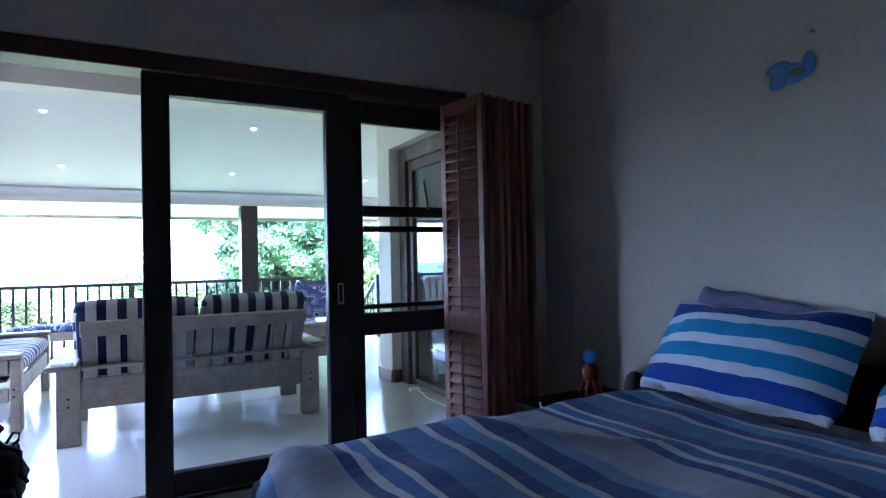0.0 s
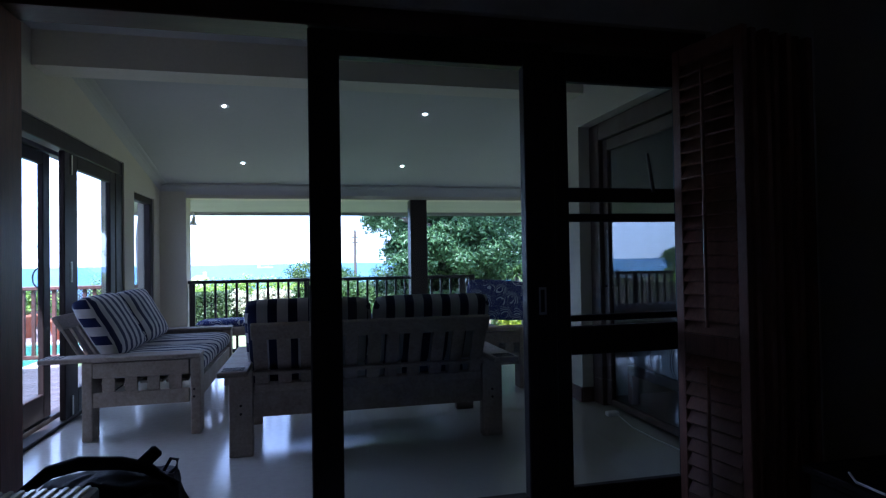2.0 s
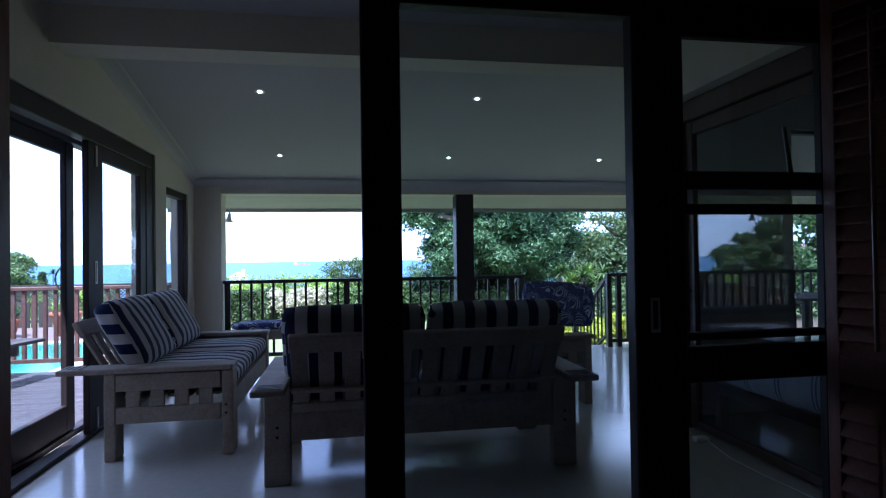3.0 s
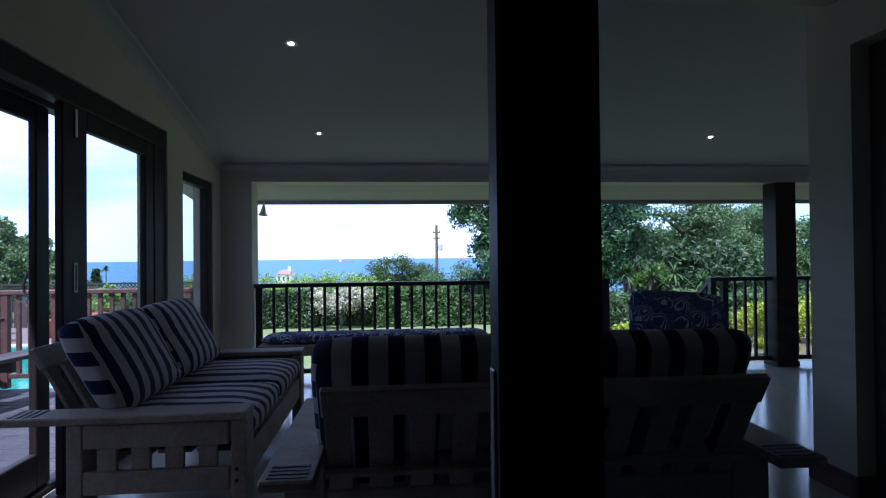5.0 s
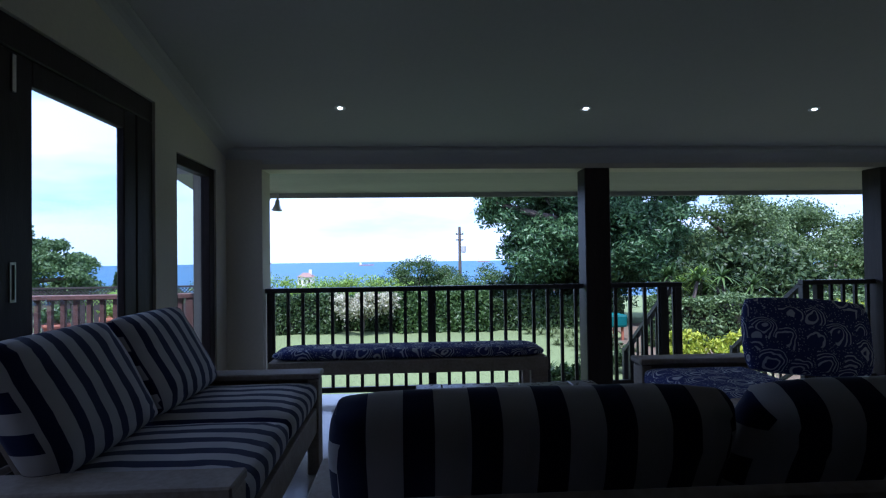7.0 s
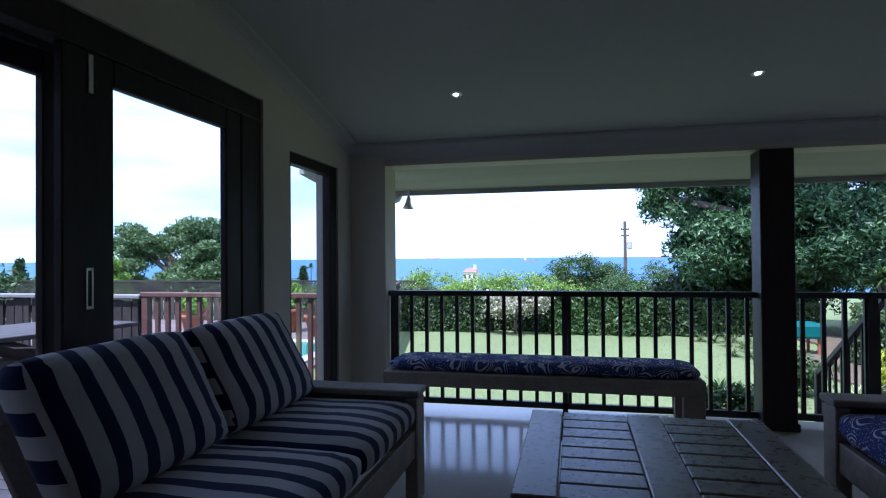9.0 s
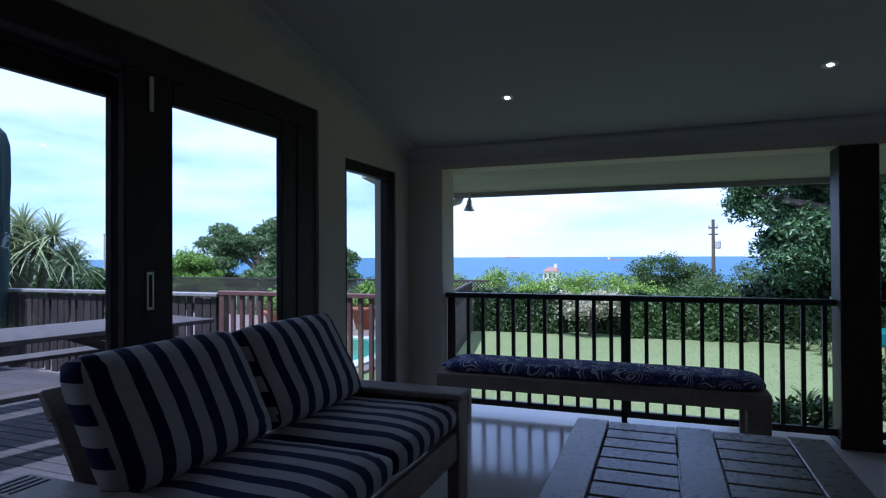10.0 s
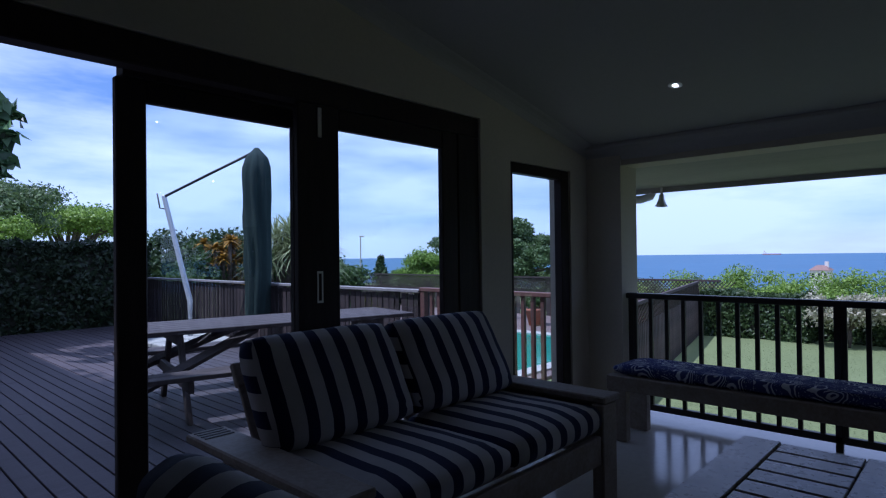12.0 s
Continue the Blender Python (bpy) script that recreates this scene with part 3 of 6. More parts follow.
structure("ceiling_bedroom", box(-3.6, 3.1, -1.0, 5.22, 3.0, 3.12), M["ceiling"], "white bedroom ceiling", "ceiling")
structure("wall_door_left", box(-3.6, -0.955, 5.222, 5.46, 0.0, 3.6), M["bedwall"], "grey plastered wall beside the sliding door", "wall")
structure("wall_door_right", box(2.26, 3.1, 5.222, 5.46, 0.0, 3.6), M["bedwall"], "grey plastered wall beside the sliding door", "wall")
structure("wall_door_head", box(-0.955, 2.26, 5.222, 5.46, 2.40, 3.6), M["bedwall"], "grey plastered wall above the sliding door", "wall")

# west wall: a wide sliding door and a narrow window go through it
WX0, WX1 = -1.79, -1.62


def under_roof(x0, x1, y0, y1, z0):
    """A wall whose top follows the slope of the ceiling."""
    bm = box(x0, x1, y0, y1, 0, 1)
    for v in bm.verts:
        v.co.z = ceil_z(v.co.y) + 0.09 if v.co.z > 0.5 else z0
    return bm


structure("wall_west_south", under_roof(WX0, WX1, 5.464, 6.30, -0.3), M["plaster"], "cream plastered veranda wall", "wall")
structure("wall_west_lintel", under_roof(WX0, WX1, 6.30, 9.40, 2.34), M["plaster"], "cream plastered wall above the sliding door", "wall")
structure("wall_west_pier", under_roof(WX0, WX1, 9.40, 9.75, -0.3), M["plaster"], "cream plastered pier between door and window", "wall")
structure("wall_west_head", under_roof(WX0, WX1, 9.75, 10.60, 2.08), M["plaster"], "cream plastered wall above the narrow window", "wall")
structure("wall_west_sill", box(WX0, WX1, 9.75, 10.60, -0.3, 0.10), M["plaster"], "cream plastered sill wall", "wall")
structure("wall_corner_pier", under_roof(WX0, WX1, 10.60, 11.18, -0.3), M["plaster"], "cream plastered corner pier", "wall")
structure("wall_front_pier", under_roof(WX1, -1.30, 10.88, 11.18, 0.0), M["plaster"], "cream plastered pier at the railing", "wall")
structure("wall_window_return", box(WX0, -1.712, 10.54, 10.597, 0.10, 2.08), M["plaster"], "cream plastered outer reveal of the narrow window", "wall")
structure("wall_door_return", box(-1.802, -1.742, 9.27, 9.397, -0.3, 2.34), M["plaster"], "cream plastered outer reveal of the sliding door", "wall")
structure("trim_doorstep", box(WX0, WX1, 6.30, 9.40, -0.3, -0.003), M["tile"], "cream doorstep", "floor")

# front beam, sloping ceiling, cross beam, cornice
structure("beam_front", box(-1.30, 9.5, 10.90, 11.16, 2.125, 2.40), M["plaster"], "cream plastered beam over the railing", "beam")


def slope_slab(x0, x1, y0, y1, t, lift=0.0):
    bm = box(x0, x1, y0, y1, 0, 1)
    for v in bm.verts:
        v.co.z = ceil_z(v.co.y) + lift + (t if v.co.z > 0.5 else 0)
    return bm


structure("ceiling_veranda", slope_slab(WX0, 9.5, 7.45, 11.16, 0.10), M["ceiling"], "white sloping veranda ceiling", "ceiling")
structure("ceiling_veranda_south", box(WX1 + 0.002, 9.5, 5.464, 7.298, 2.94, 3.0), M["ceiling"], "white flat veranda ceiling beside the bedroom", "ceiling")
structure("beam_cross", box(-1.618, 9.5, 7.30, 7.57, 2.69, 3.10), M["plaster"], "cream plastered cross beam", "beam")


def cornice_run(p, q, inward, tall=1.0):
    """A cove along the top of a wall: a quarter-round section swept from p to q."""
    bm = bmesh.new()
    p, q, w = Vector(p), Vector(q), Vector(inward)
    ring = []
    prof = [(0.0, -0.115), (0.010, -0.092), (0.022, -0.070), (0.040, -0.046), (0.066, -0.028), (0.10, -0.016), (0.112, -0.004), (0.112, 0.02), (0.0, 0.02)]
    for e in (p, q):
        ring.append([bm.verts.new(e + w * a + Vector((0, 0, b * tall))) for a, b in prof])
    for k in range(len(prof)):
        j = (k + 1) % len(prof)
        bm.faces.new((ring[0][k], ring[0][j], ring[1][j], ring[1][k]))
    bm.faces.new(ring[0][::-1])
    bm.faces.new(ring[1])
    bmesh.ops.recalc_face_normals(bm, faces=bm.faces[:])
    return bm


structure("trim_cornice_west", cornice_run((-1.618, 7.57, ceil_z(7.57)), (-1.618, 10.90, ceil_z(10.9)), (1, 0, 0), 0.62), M["ceiling"], "white cove cornice", "cornice")
structure("trim_cornice_front", cornice_run((-1.62, 10.898, ceil_z(10.9)), (9.5, 10.898, ceil_z(10.9)), (0, -1, 0)), M["ceiling"], "white cove cornice", "cornice")

# room behind the east side, with a glazed front onto the veranda
structure("wall_east_pier", under_roof(2.60, 2.86, 7.42, 7.74, 0.0), M["plaster"], "cream plastered pier at the end of the side room", "wall")
structure("wall_east_head", under_roof(2.60, 2.86, 5.464, 7.42, 2.42), M["plaster"], "cream plastered wall above the glazed side door", "wall")
structure("wall_room_north_left", box(2.86, 3.88, 7.54, 7.74, 0.0, 3.1), M["plaster"], "cream plastered wall of the side room", "wall")
structure("wall_room_north_right", box(4.45, 9.5, 7.54, 7.74, 0.0, 3.1), M["plaster"], "cream plastered wall of the side room", "wall")
structure("wall_room_north_head", box(3.88, 4.45, 7.54, 7.74, 2.32, 3.1), M["plaster"], "cream plastered wall above a window", "wall")
structure("wall_room_north_sill", box(3.88, 4.45, 7.54, 7.74, 0.0, 0.39), M["plaster"], "cream plastered wall below a window", "wall")
structure("wall_room_south", box(3.1, 9.5, 5.222, 5.46, 0.0, 3.6), M["plaster"], "cream plastered wall of the side room", "wall")
# closes the side room; extended, unseen, to keep daylight out from the east
structure("wall_far_east", under_roof(9.5, 9.7, 5.22, 11.16, -0.3), M["plaster"], "cream plastered end wall, out of view, added to block east light", "wall")


def baseboard(name, x0, x1, y0, y1, h=0.13):
    return structure(name, box(x0, x1, y0, y1, 0.0, h, 0.006), M["skirting"], "red-brown wooden skirting board", "skirting")


baseboard("baseboard_pier_west", 2.578, 2.597, 7.40, 7.76)
baseboard("baseboard_pier_south", 2.60, 2.70, 7.399, 7.418)
baseboard("baseboard_pier_north", 2.60, 2.86, 7.742, 7.76)

# roof over the veranda, its soffit, fascia and gutter
bm = bmesh.new()
prof = [(11.162, 2.13), (12.02, 2.03), (12.02, 2.07), (11.162, 2.30)]
for s in (0, 1):
    vs = [bm.verts.new((-2.25 if s == 0 else 11.0, y, z)) for y, z in prof]
    if s == 0:
        a = vs
b = vs
for k in range(4):
    bm.faces.new((a[k], a[(k + 1) % 4], b[(k + 1) % 4], b[k]))
bm.faces.new(a[::-1])
bm.faces.new(b)
bmesh.ops.recalc_face_normals(bm, faces=bm.faces[:])
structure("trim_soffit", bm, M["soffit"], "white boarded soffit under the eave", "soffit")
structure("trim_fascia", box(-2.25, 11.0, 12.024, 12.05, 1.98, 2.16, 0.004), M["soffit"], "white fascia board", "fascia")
gut = bmesh.new()
prof = [(12.054, 2.13), (12.054, 2.05), (12.075, 2.02), (12.13, 2.02), (12.155, 2.05), (12.16, 2.13), (12.15, 2.13), (12.14, 2.06), (12.12, 2.032), (12.08, 2.032), (12.066, 2.06), (12.066, 2.13)]
ra = [gut.verts.new((-1.66, y, z)) for y, z in prof]
rb = [gut.verts.new((11.0, y, z)) for y, z in prof]
for k in range(len(prof)):
    j = (k + 1) % len(prof)
    gut.faces.new((ra[k], ra[j], rb[j], rb[k]))
gut.faces.new(ra[::-1])
gut.faces.new(rb)
bmesh.ops.recalc_face_normals(gut, faces=gut.faces[:])
structure("trim_downpipe", tube([(-1.52, 12.08, 2.03), (-1.55, 12.05, 1.95), (-1.62, 12.0, 1.925), (-1.85, 11.8, 1.91), (-1.98, 11.4, 1.90), (-1.98, 11.3, 1.6), (-1.98, 11.3, -0.6)], 0.042, 10), M["white"], "white gutter downpipe", "downpipe", True)
structure("trim_gutter", gut, M["white"], "white roof gutter", "gutter")
bm = box(-2.25, 11.0, 5.46, 12.17, 0, 1)
for v in bm.verts:
    v.co.z = ceil_z(v.co.y) + 0.13 + (0.12 if v.co.z > 0.5 else 0) + (0.03 if v.co.y > 12 else 0)
structure("roof_veranda", bm, M["rooftile"], "red tiled veranda roof", "roof")
bm = bmesh.new()
for y0, z0, y1, z1 in [(-1.6, 3.2, 2.0, 4.6), (2.0, 4.6, 5.45, 3.66)]:
    vs = [bm.verts.new(c) for c in [(-12.5, y0, z0), (11.0, y0, z0), (11.0, y1, z1), (-12.5, y1, z1)]]
    bm.faces.new(vs)
r = bmesh.ops.extrude_face_region(bm, geom=bm.faces[:])
bmesh.ops.translate(bm, vec=(0, 0, 0.12), verts=[g for g in r["geom"] if isinstance(g, bmesh.types.BMVert)])
bmesh.ops.recalc_face_normals(bm, faces=bm.faces[:])
structure("roof_house", bm, M["rooftile"], "red tiled house roof", "roof")
structure("wall_wing", box(-12.4, WX0 - 0.004, 5.95, 6.2, -0.7, 3.14), M["plaster"], "cream plastered wall of the wing beside the deck", "wall")
structure("trim_wing_eave", box(-12.6, -3.6, 6.2, 7.08, 2.92, 3.06, 0.01), M["darkwood"], "dark boarded eave of the wing", "soffit")


# ---------------------------------------------------------------- windows and doors
def leaf(name, parent, axis, a0, a1, z0, z1, at, depth, stile, top, bottom, wood, glass, mids=(), stile2=None):
    """A glazed door leaf: two stiles, top and bottom rails, extra rails and panes. axis 'x' or 'y' is the way it runs."""
    s2 = stile2 or stile

    def b(u0, u1, w0, w1, bev=0.006, d=depth):
        return box(u0, u1, at - d / 2, at + d / 2, w0, w1, bev) if axis == 'x' else box(at - d / 2, at + d / 2, u0, u1, w0, w1, bev)
    fr = part(name, b(a0, a0 + stile, z0, z1), wood, parent)
    part("stile", b(a1 - s2, a1, z0, z1), wood, fr)
    part("rail", b(a0 + stile, a1 - s2, z1 - top, z1), wood, fr)
    part("rail", b(a0 + stile, a1 - s2, z0, z0 + bottom), wood, fr)
    edges = [z0 + bottom]
    for m0, m1 in mids:
        part("rail", b(a0 + stile, a1 - s2, m0, m1), wood, fr)
        edges += [m0, m1]
    edges.append(z1 - top)
    for w0, w1 in zip(edges[::2], edges[1::2]):
        g = part("pane", b(a0 + stile - 0.005, a1 - s2 + 0.005, w0 - 0.004, w1 + 0.004, 0, 0.006), glass, fr)
        g.visible_shadow = False
    return fr


# sliding door between bedroom and veranda
d1 = tagged(new("door_1"), "dark wooden sliding glass door, half open", "sliding door", kind="structure")
part("frame_head", box(-0.95, 2.256, 5.25, 5.44, 2.30, 2.398, 0.006), M["headwood"], d1)
part("frame_jamb", box(-0.95, -0.89, 5.25, 5.44, 0.0, 2.30, 0.006), M["redwood"], d1)
part("frame_jamb", box(2.20, 2.258, 5.25, 5.44, 0.0, 2.30, 0.006), M["darkwood"], d1)
part("threshold", box(-0.89, 2.20, 5.27, 5.42, 0.0, 0.022, 0.004), M["darkwood"], d1)
L1 = leaf("door_leaf", d1, 'x', 0.275, 1.42, 0.03, 2.295, 5.300, 0.070, 0.136, 0.115, 0.125, M["darkwood"], M["glass"], stile2=0.15)
L2 = leaf("door_leaf", d1, 'x', 1.38, 2.198, 0.03, 2.295, 5.372, 0.045, 0.15, 0.145, 0.11, M["darkwood"], M["glass"],
          mids=((0.79, 0.93), (0.955, 0.985), (1.45, 1.49), (1.55, 1.62)), stile2=0.055)


def flush_pull(parent, c, axis, side, h=0.13):
    """A recessed steel pull: plate with a rounded slot."""
    x, y, z = c
    t = 0.004 * side
    rim = bmesh.new()
    for z0, z1, w0, w1 in [(z - h / 2, z + h / 2, -0.019, -0.010), (z - h / 2, z + h / 2, 0.010, 0.019), (z - h / 2, z - h / 2 + 0.012, -0.010, 0.010), (z + h / 2 - 0.012, z + h / 2, -0.010, 0.010)]:
        if axis == 'x':
            box(x + w0, x + w1, min(y, y + t), max(y, y + t), z0, z1, 0.001, rim)
        else:
            box(min(x, x + t), max(x, x + t), y + w0, y + w1, z0, z1, 0.001, rim)
    return part("pull_handle", rim, M["steel"], parent, "brushed steel flush pull")


part("window_stay", rod((1.995, 5.345, 1.60), (1.965, 5.345, 1.80), 0.010, 0.007, 8), M["blackrail"], L2, "thin dark window stay")
flush_pull(L1, (1.345, 5.2645, 1.07), 'x', -1)
part("lock_plate", box(0.271, 0.275, 5.287, 5.313, 0.95, 1.17, 0.001), M["steel"], L1, "steel lock plate")

# west sliding door
d2 = tagged(new("door_2"), "dark wooden sliding glass doors, open at one end", "sliding door", kind="structure")
part("frame_head", box(-1.735, -1.636, 6.30, 9.398, 2.20, 2.338, 0.006), M["darkwood"], d2)
part("frame_jamb", box(-1.735, -1.636, 9.18, 9.398, 0.0, 2.20, 0.006), M["darkwood"], d2)
part("frame_jamb", box(-1.735, -1.636, 6.302, 6.36, 0.0, 2.20, 0.006), M["darkwood"], d2)
part("threshold", box(-1.74, -1.636, 6.36, 9.18, 0.0, 0.03, 0.004), M["darkwood"], d2)
W1 = leaf("door_leaf", d2, 'y', 7.925, 9.178, 0.032, 2.197, -1.664, 0.045, 0.265, 0.115, 0.20, M["darkwood"], M["glass"], stile2=0.15)
part("outer_track", box(-1.90, -1.81, 7.14, 9.26, 2.20, 2.26, 0.004), M["darkwood"], d2)
part("outer_track", box(-1.90, -1.81, 7.0, 9.26, -0.018, 0.028, 0.004), M["darkwood"], d2)
W3 = leaf("door_leaf", d2, 'y', 7.116, 8.15, 0.032, 2.197, -1.855, 0.045, 0.131, 0.10, 0.20, M["darkwood"], M["glass"], stile2=0.13)
flush_pull(W1, (-1.6415, 8.055, 1.215), 'y', 1, 0.17)
part("bolt", box(-1.6405, -1.632, 8.045, 8.07, 2.02, 2.18, 0.002), M["steel"], W1, "steel sliding bolt")
part("bolt", box(-1.6405, -1.632, 8.045, 8.07, 0.04, 0.20, 0.002), M["steel"], W1, "steel sliding bolt")
hoop = tube([(-1.878 - 0.06 * math.sin(a), 8.085, 1.17 + 0.085 * math.cos(a)) for a in [math.pi * k / 12 for k in range(13)]], 0.007, 8)
part("ring_handle", hoop, M["blackrail"], W3, "dark looped door handle", True)
part("latch", box(-1.90, -1.878, 8.06, 8.22, 1.42, 1.432, 0.002), M["steel"], W3, "thin steel latch bar")

# narrow west window
w1 = tagged(new("window_1"), "narrow dark wooden casement window", "window", kind="structure")
part("window_frame", box(-1.708, -1.635, 10.48, 10.598, 0.10, 2.078, 0.005), M["darkwood"], w1)
part("window_frame", box(-1.708, -1.635, 9.752, 9.80, 0.10, 2.078, 0.005), M["darkwood"], w1)
part("window_frame", box(-1.708, -1.635, 9.80, 10.48, 2.0, 2.078, 0.005), M["darkwood"], w1)
part("window_frame", box(-1.708, -1.635, 9.80, 10.48, 0.10, 0.17, 0.005), M["darkwood"], w1)
g = part("pane", box(-1.683, -1.677, 9.795, 10.485, 0.165, 2.005), M["glass"], w1)
g.visible_shadow = False

# glazed side door on the east, and the far window of that room
d3 = tagged(new("door_3"), "brown wooden glazed doors of the side room, closed", "glass door", kind="structure")
part("frame_jamb", box(2.70, 2.82, 7.25, 7.416, 0.0, 2.416, 0.006), M["brownwood"], d3)
part("frame_head", box(2.70, 2.82, 5.464, 7.25, 2.27, 2.416, 0.006), M["brownwood"], d3)
W4 = leaf("door_leaf", d3, 'y', 5.47, 7.247, 0.02, 2.268, 2.76, 0.045, 0.08, 0.10, 0.05, M["brownwood"], M["mirrorglass"])
part("door_handle", tube([(2.735, 7.20, 1.02), (2.70, 7.20, 1.02), (2.69, 7.20, 1.04), (2.685, 7.20, 1.16)], 0.009), M["blackrail"], W4, "dark lever handle", True)
w2 = tagged(new("window_2"), "window with a dark frame in the side room", "window", kind="structure")
for a in [(3.88, 3.91, 0.39, 2.32), (4.42, 4.45, 0.39, 2.32), (3.91, 4.42, 2.29, 2.32), (3.91, 4.42, 0.39, 0.42)]:
    part("window_frame", box(a[0], a[1], 7.60, 7.68, a[2], a[3], 0.004), M["darkwood"], w2)

# folding louvred shutters, stacked open beside the sliding door
def shutter_panel(parent, at, y0, y1, z0, z1):
    """A louvred panel that runs along y: two stiles, three rails, tilted slats, a tilt rod."""
    t = 0.034
    fr = part("shutter_panel", box(at - t / 2, at + t / 2, y0, y0 + 0.05, z0, z1, 0.004), M["redwood"], parent)
    part("stile", box(at - t / 2, at + t / 2, y1 - 0.05, y1, z0, z1, 0.004), M["redwood"], fr)
    for r0, r1 in [(z0, z0 + 0.10), (0.80, 0.90), (z1 - 0.08, z1)]:
        part("rail", box(at - t / 2, at + t / 2, y0 + 0.05, y1 - 0.05, r0, r1, 0.003), M["redwood"], fr)
    return fr


sh = tagged(new("folding_shutter"), "red-brown louvred wooden shutters folded open beside the door", "shutter")
slat_me = None
for k in range(7):
    x = 2.062 + k * 0.072
    y0, y1 = 4.84 + 0.012 * (k % 2), 5.245
    fr = shutter_panel(sh, x, y0, y1, 0.025, 2.285)
    if k > 1:
        part("louvre_board", box(x - 0.006, x + 0.006, y0 + 0.05, y1 - 0.05, 0.125, 2.205), M["redwood"], fr)
        continue
    for lo, hi in ((0.125, 0.80), (0.90, 2.205)):
        nn = int((hi - lo) / 0.062)
        for i in range(nn):
            zc = lo + (i + 0.5) * (hi - lo) / nn
            if slat_me is None:
                bm = box(-0.006, 0.006, -(y1 - y0) / 2 + 0.05, (y1 - y0) / 2 - 0.05, -0.037, 0.037, 0.003)
                bmesh.ops.rotate(bm, verts=bm.verts, matrix=Matrix.Rotation(radians(32), 3, 'Y'))
                slat_me = bpy.data.meshes.new("slat")
                bm.to_mesh(slat_me)
                bm.free()
                slat_me.materials.append(M["redwood"])
            s = new("slat", slat_me)
            s.location = (x, (y0 + y1) / 2, zc)
            s.parent = fr
        part("tilt_rod", rod((x - 0.040, (y0 + y1) / 2, lo + 0.04), (x - 0.040, (y0 + y1) / 2, hi - 0.04), 0.008, seg=8), M["redwood"], fr)
tagged(sh, "", "", "", "structure")
sh.matrix_world = Matrix.Translation((2.05, 5.24, 0)) @ Matrix.Rotation(radians(11), 4, 'Z') @ Matrix.Translation((-2.05, -5.24, 0))

# ---------------------------------------------------------------- pillars and railings
def pillar(x0, x1):
    t = thing("pillar", "dark stained square timber pillar on the veranda edge", "pillar", ((x0 + x1) / 2, 10.98, 0), group="veranda pillars")
    w = (x1 - x0) / 2
    part("post", box(-w, w, -0.12, 0.12, 0.0, 2.124, 0.008), M["darkwood"], t)
    part("base_collar", box(-w - 0.012, w + 0.012, -0.132, 0.132, 0.0, 0.06, 0.006), M["darkwood"], t)
    return t


pillar(1.68, 1.92)
pillar(4.59, 4.84)
pillar(8.0, 8.25)


def railing(name, label, x0, x1, z0, zt, mat, y=10.98, spacing=0.1345, posts=(), bal=0.030, drop=0.08, group="", wp=0.034):
    t = thing(name, label, "railing", (x0, y, z0), group=group)
    L, h = x1 - x0, zt - z0
    part("top_rail", box(0, L, -0.042, 0.042, h - 0.045, h, 0.006), mat, t)
    part("bottom_rail", box(0, L, -0.022, 0.022, drop - 0.02, drop + 0.03, 0.004), mat, t)
    n = max(1, round(L / spacing))
    me = None
    for i in range(n):
        x = (i + 0.5) * L / n
        if me is None:
            bm = box(-bal / 2, bal / 2, -bal / 2, bal / 2, drop + 0.03, h - 0.045, 0.002)
            me = bpy.data.meshes.new("baluster")
            bm.to_mesh(me)
            bm.free()
            me.materials.append(mat)
        ob = new("baluster", me)
        ob.location, ob.parent = (x, 0, 0), t
    for x in posts:
        part("post", box(x - x0 - wp, x - x0 + wp, -wp, wp, 0.0, h - 0.045, 0.004), mat, t)
    return t


railing("veranda_railing", "dark painted wooden railing with square balusters", -1.296, 1.676, 0, 1.035, M["blackrail"], posts=(-1.262, 0.22), group="veranda railings", wp=0.022)
railing("veranda_railing", "dark painted wooden railing beside the steps", 1.924, 2.64, 0, 1.035, M["blackrail"], posts=(2.46, 2.60), group="veranda railings")
railing("veranda_railing", "dark painted wooden railing beside the steps", 3.84, 4.586, 0, 1.035, M["blackrail"], posts=(3.875, 4.02), group="veranda railings")
railing("veranda_railing", "dark painted wooden railing with square balusters", 4.844, 7.996, 0, 1.035, M["blackrail"], posts=(), group="veranda railings")
railing("veranda_railing", "dark painted wooden railing with square balusters", 8.254, 9.5, 0, 1.035, M["blackrail"], posts=(9.46,), group="veranda railings")

# garden steps with sloping handrails
st = thing("garden_steps", "tiled steps from the veranda down to the garden", "steps", (3.24, 11.18, 0))
for i in range(3):
    part("step", box(-0.60, 0.60, i * 0.30, (i + 1) * 0.30 + 0.004 * i, LAWN - 0.05, -0.175 * (i + 1), 0.008), M["paving"], st)
for sx, px in ((-0.66, 2.58), (0.66, 3.90)):
    t = thing("stair_rail", "dark sloping wooden stair rail with balusters", "railing", (px, 11.03, 0), group="stair rails")
    bm = box(-0.03, 0.03, 0, 1.28, -0.03, 0.03, 0.005)
    for v in bm.verts:
        v.co.z += 1.0 - 0.66 * v.co.y
    part("handrail", bm, M["blackrail"], t)
    bm = box(-0.02, 0.02, 0.05, 1.24, -0.02, 0.02, 0.003)
    for v in bm.verts:
        v.co.z += 0.20 - 0.62 * v.co.y
    part("bottom_rail", bm, M["blackrail"], t)
    for i in range(9):
        y = 0.12 + i * 0.128
        part("baluster", box(-0.011, 0.011, y - 0.011, y + 0.011, 0.20 - 0.62 * y, 0.985 - 0.66 * y, 0.002), M["blackrail"], t)
    part("post", box(-0.034, 0.034, 1.22, 1.288, LAWN - 0.05, 0.20, 0.004), M["blackrail"], t)


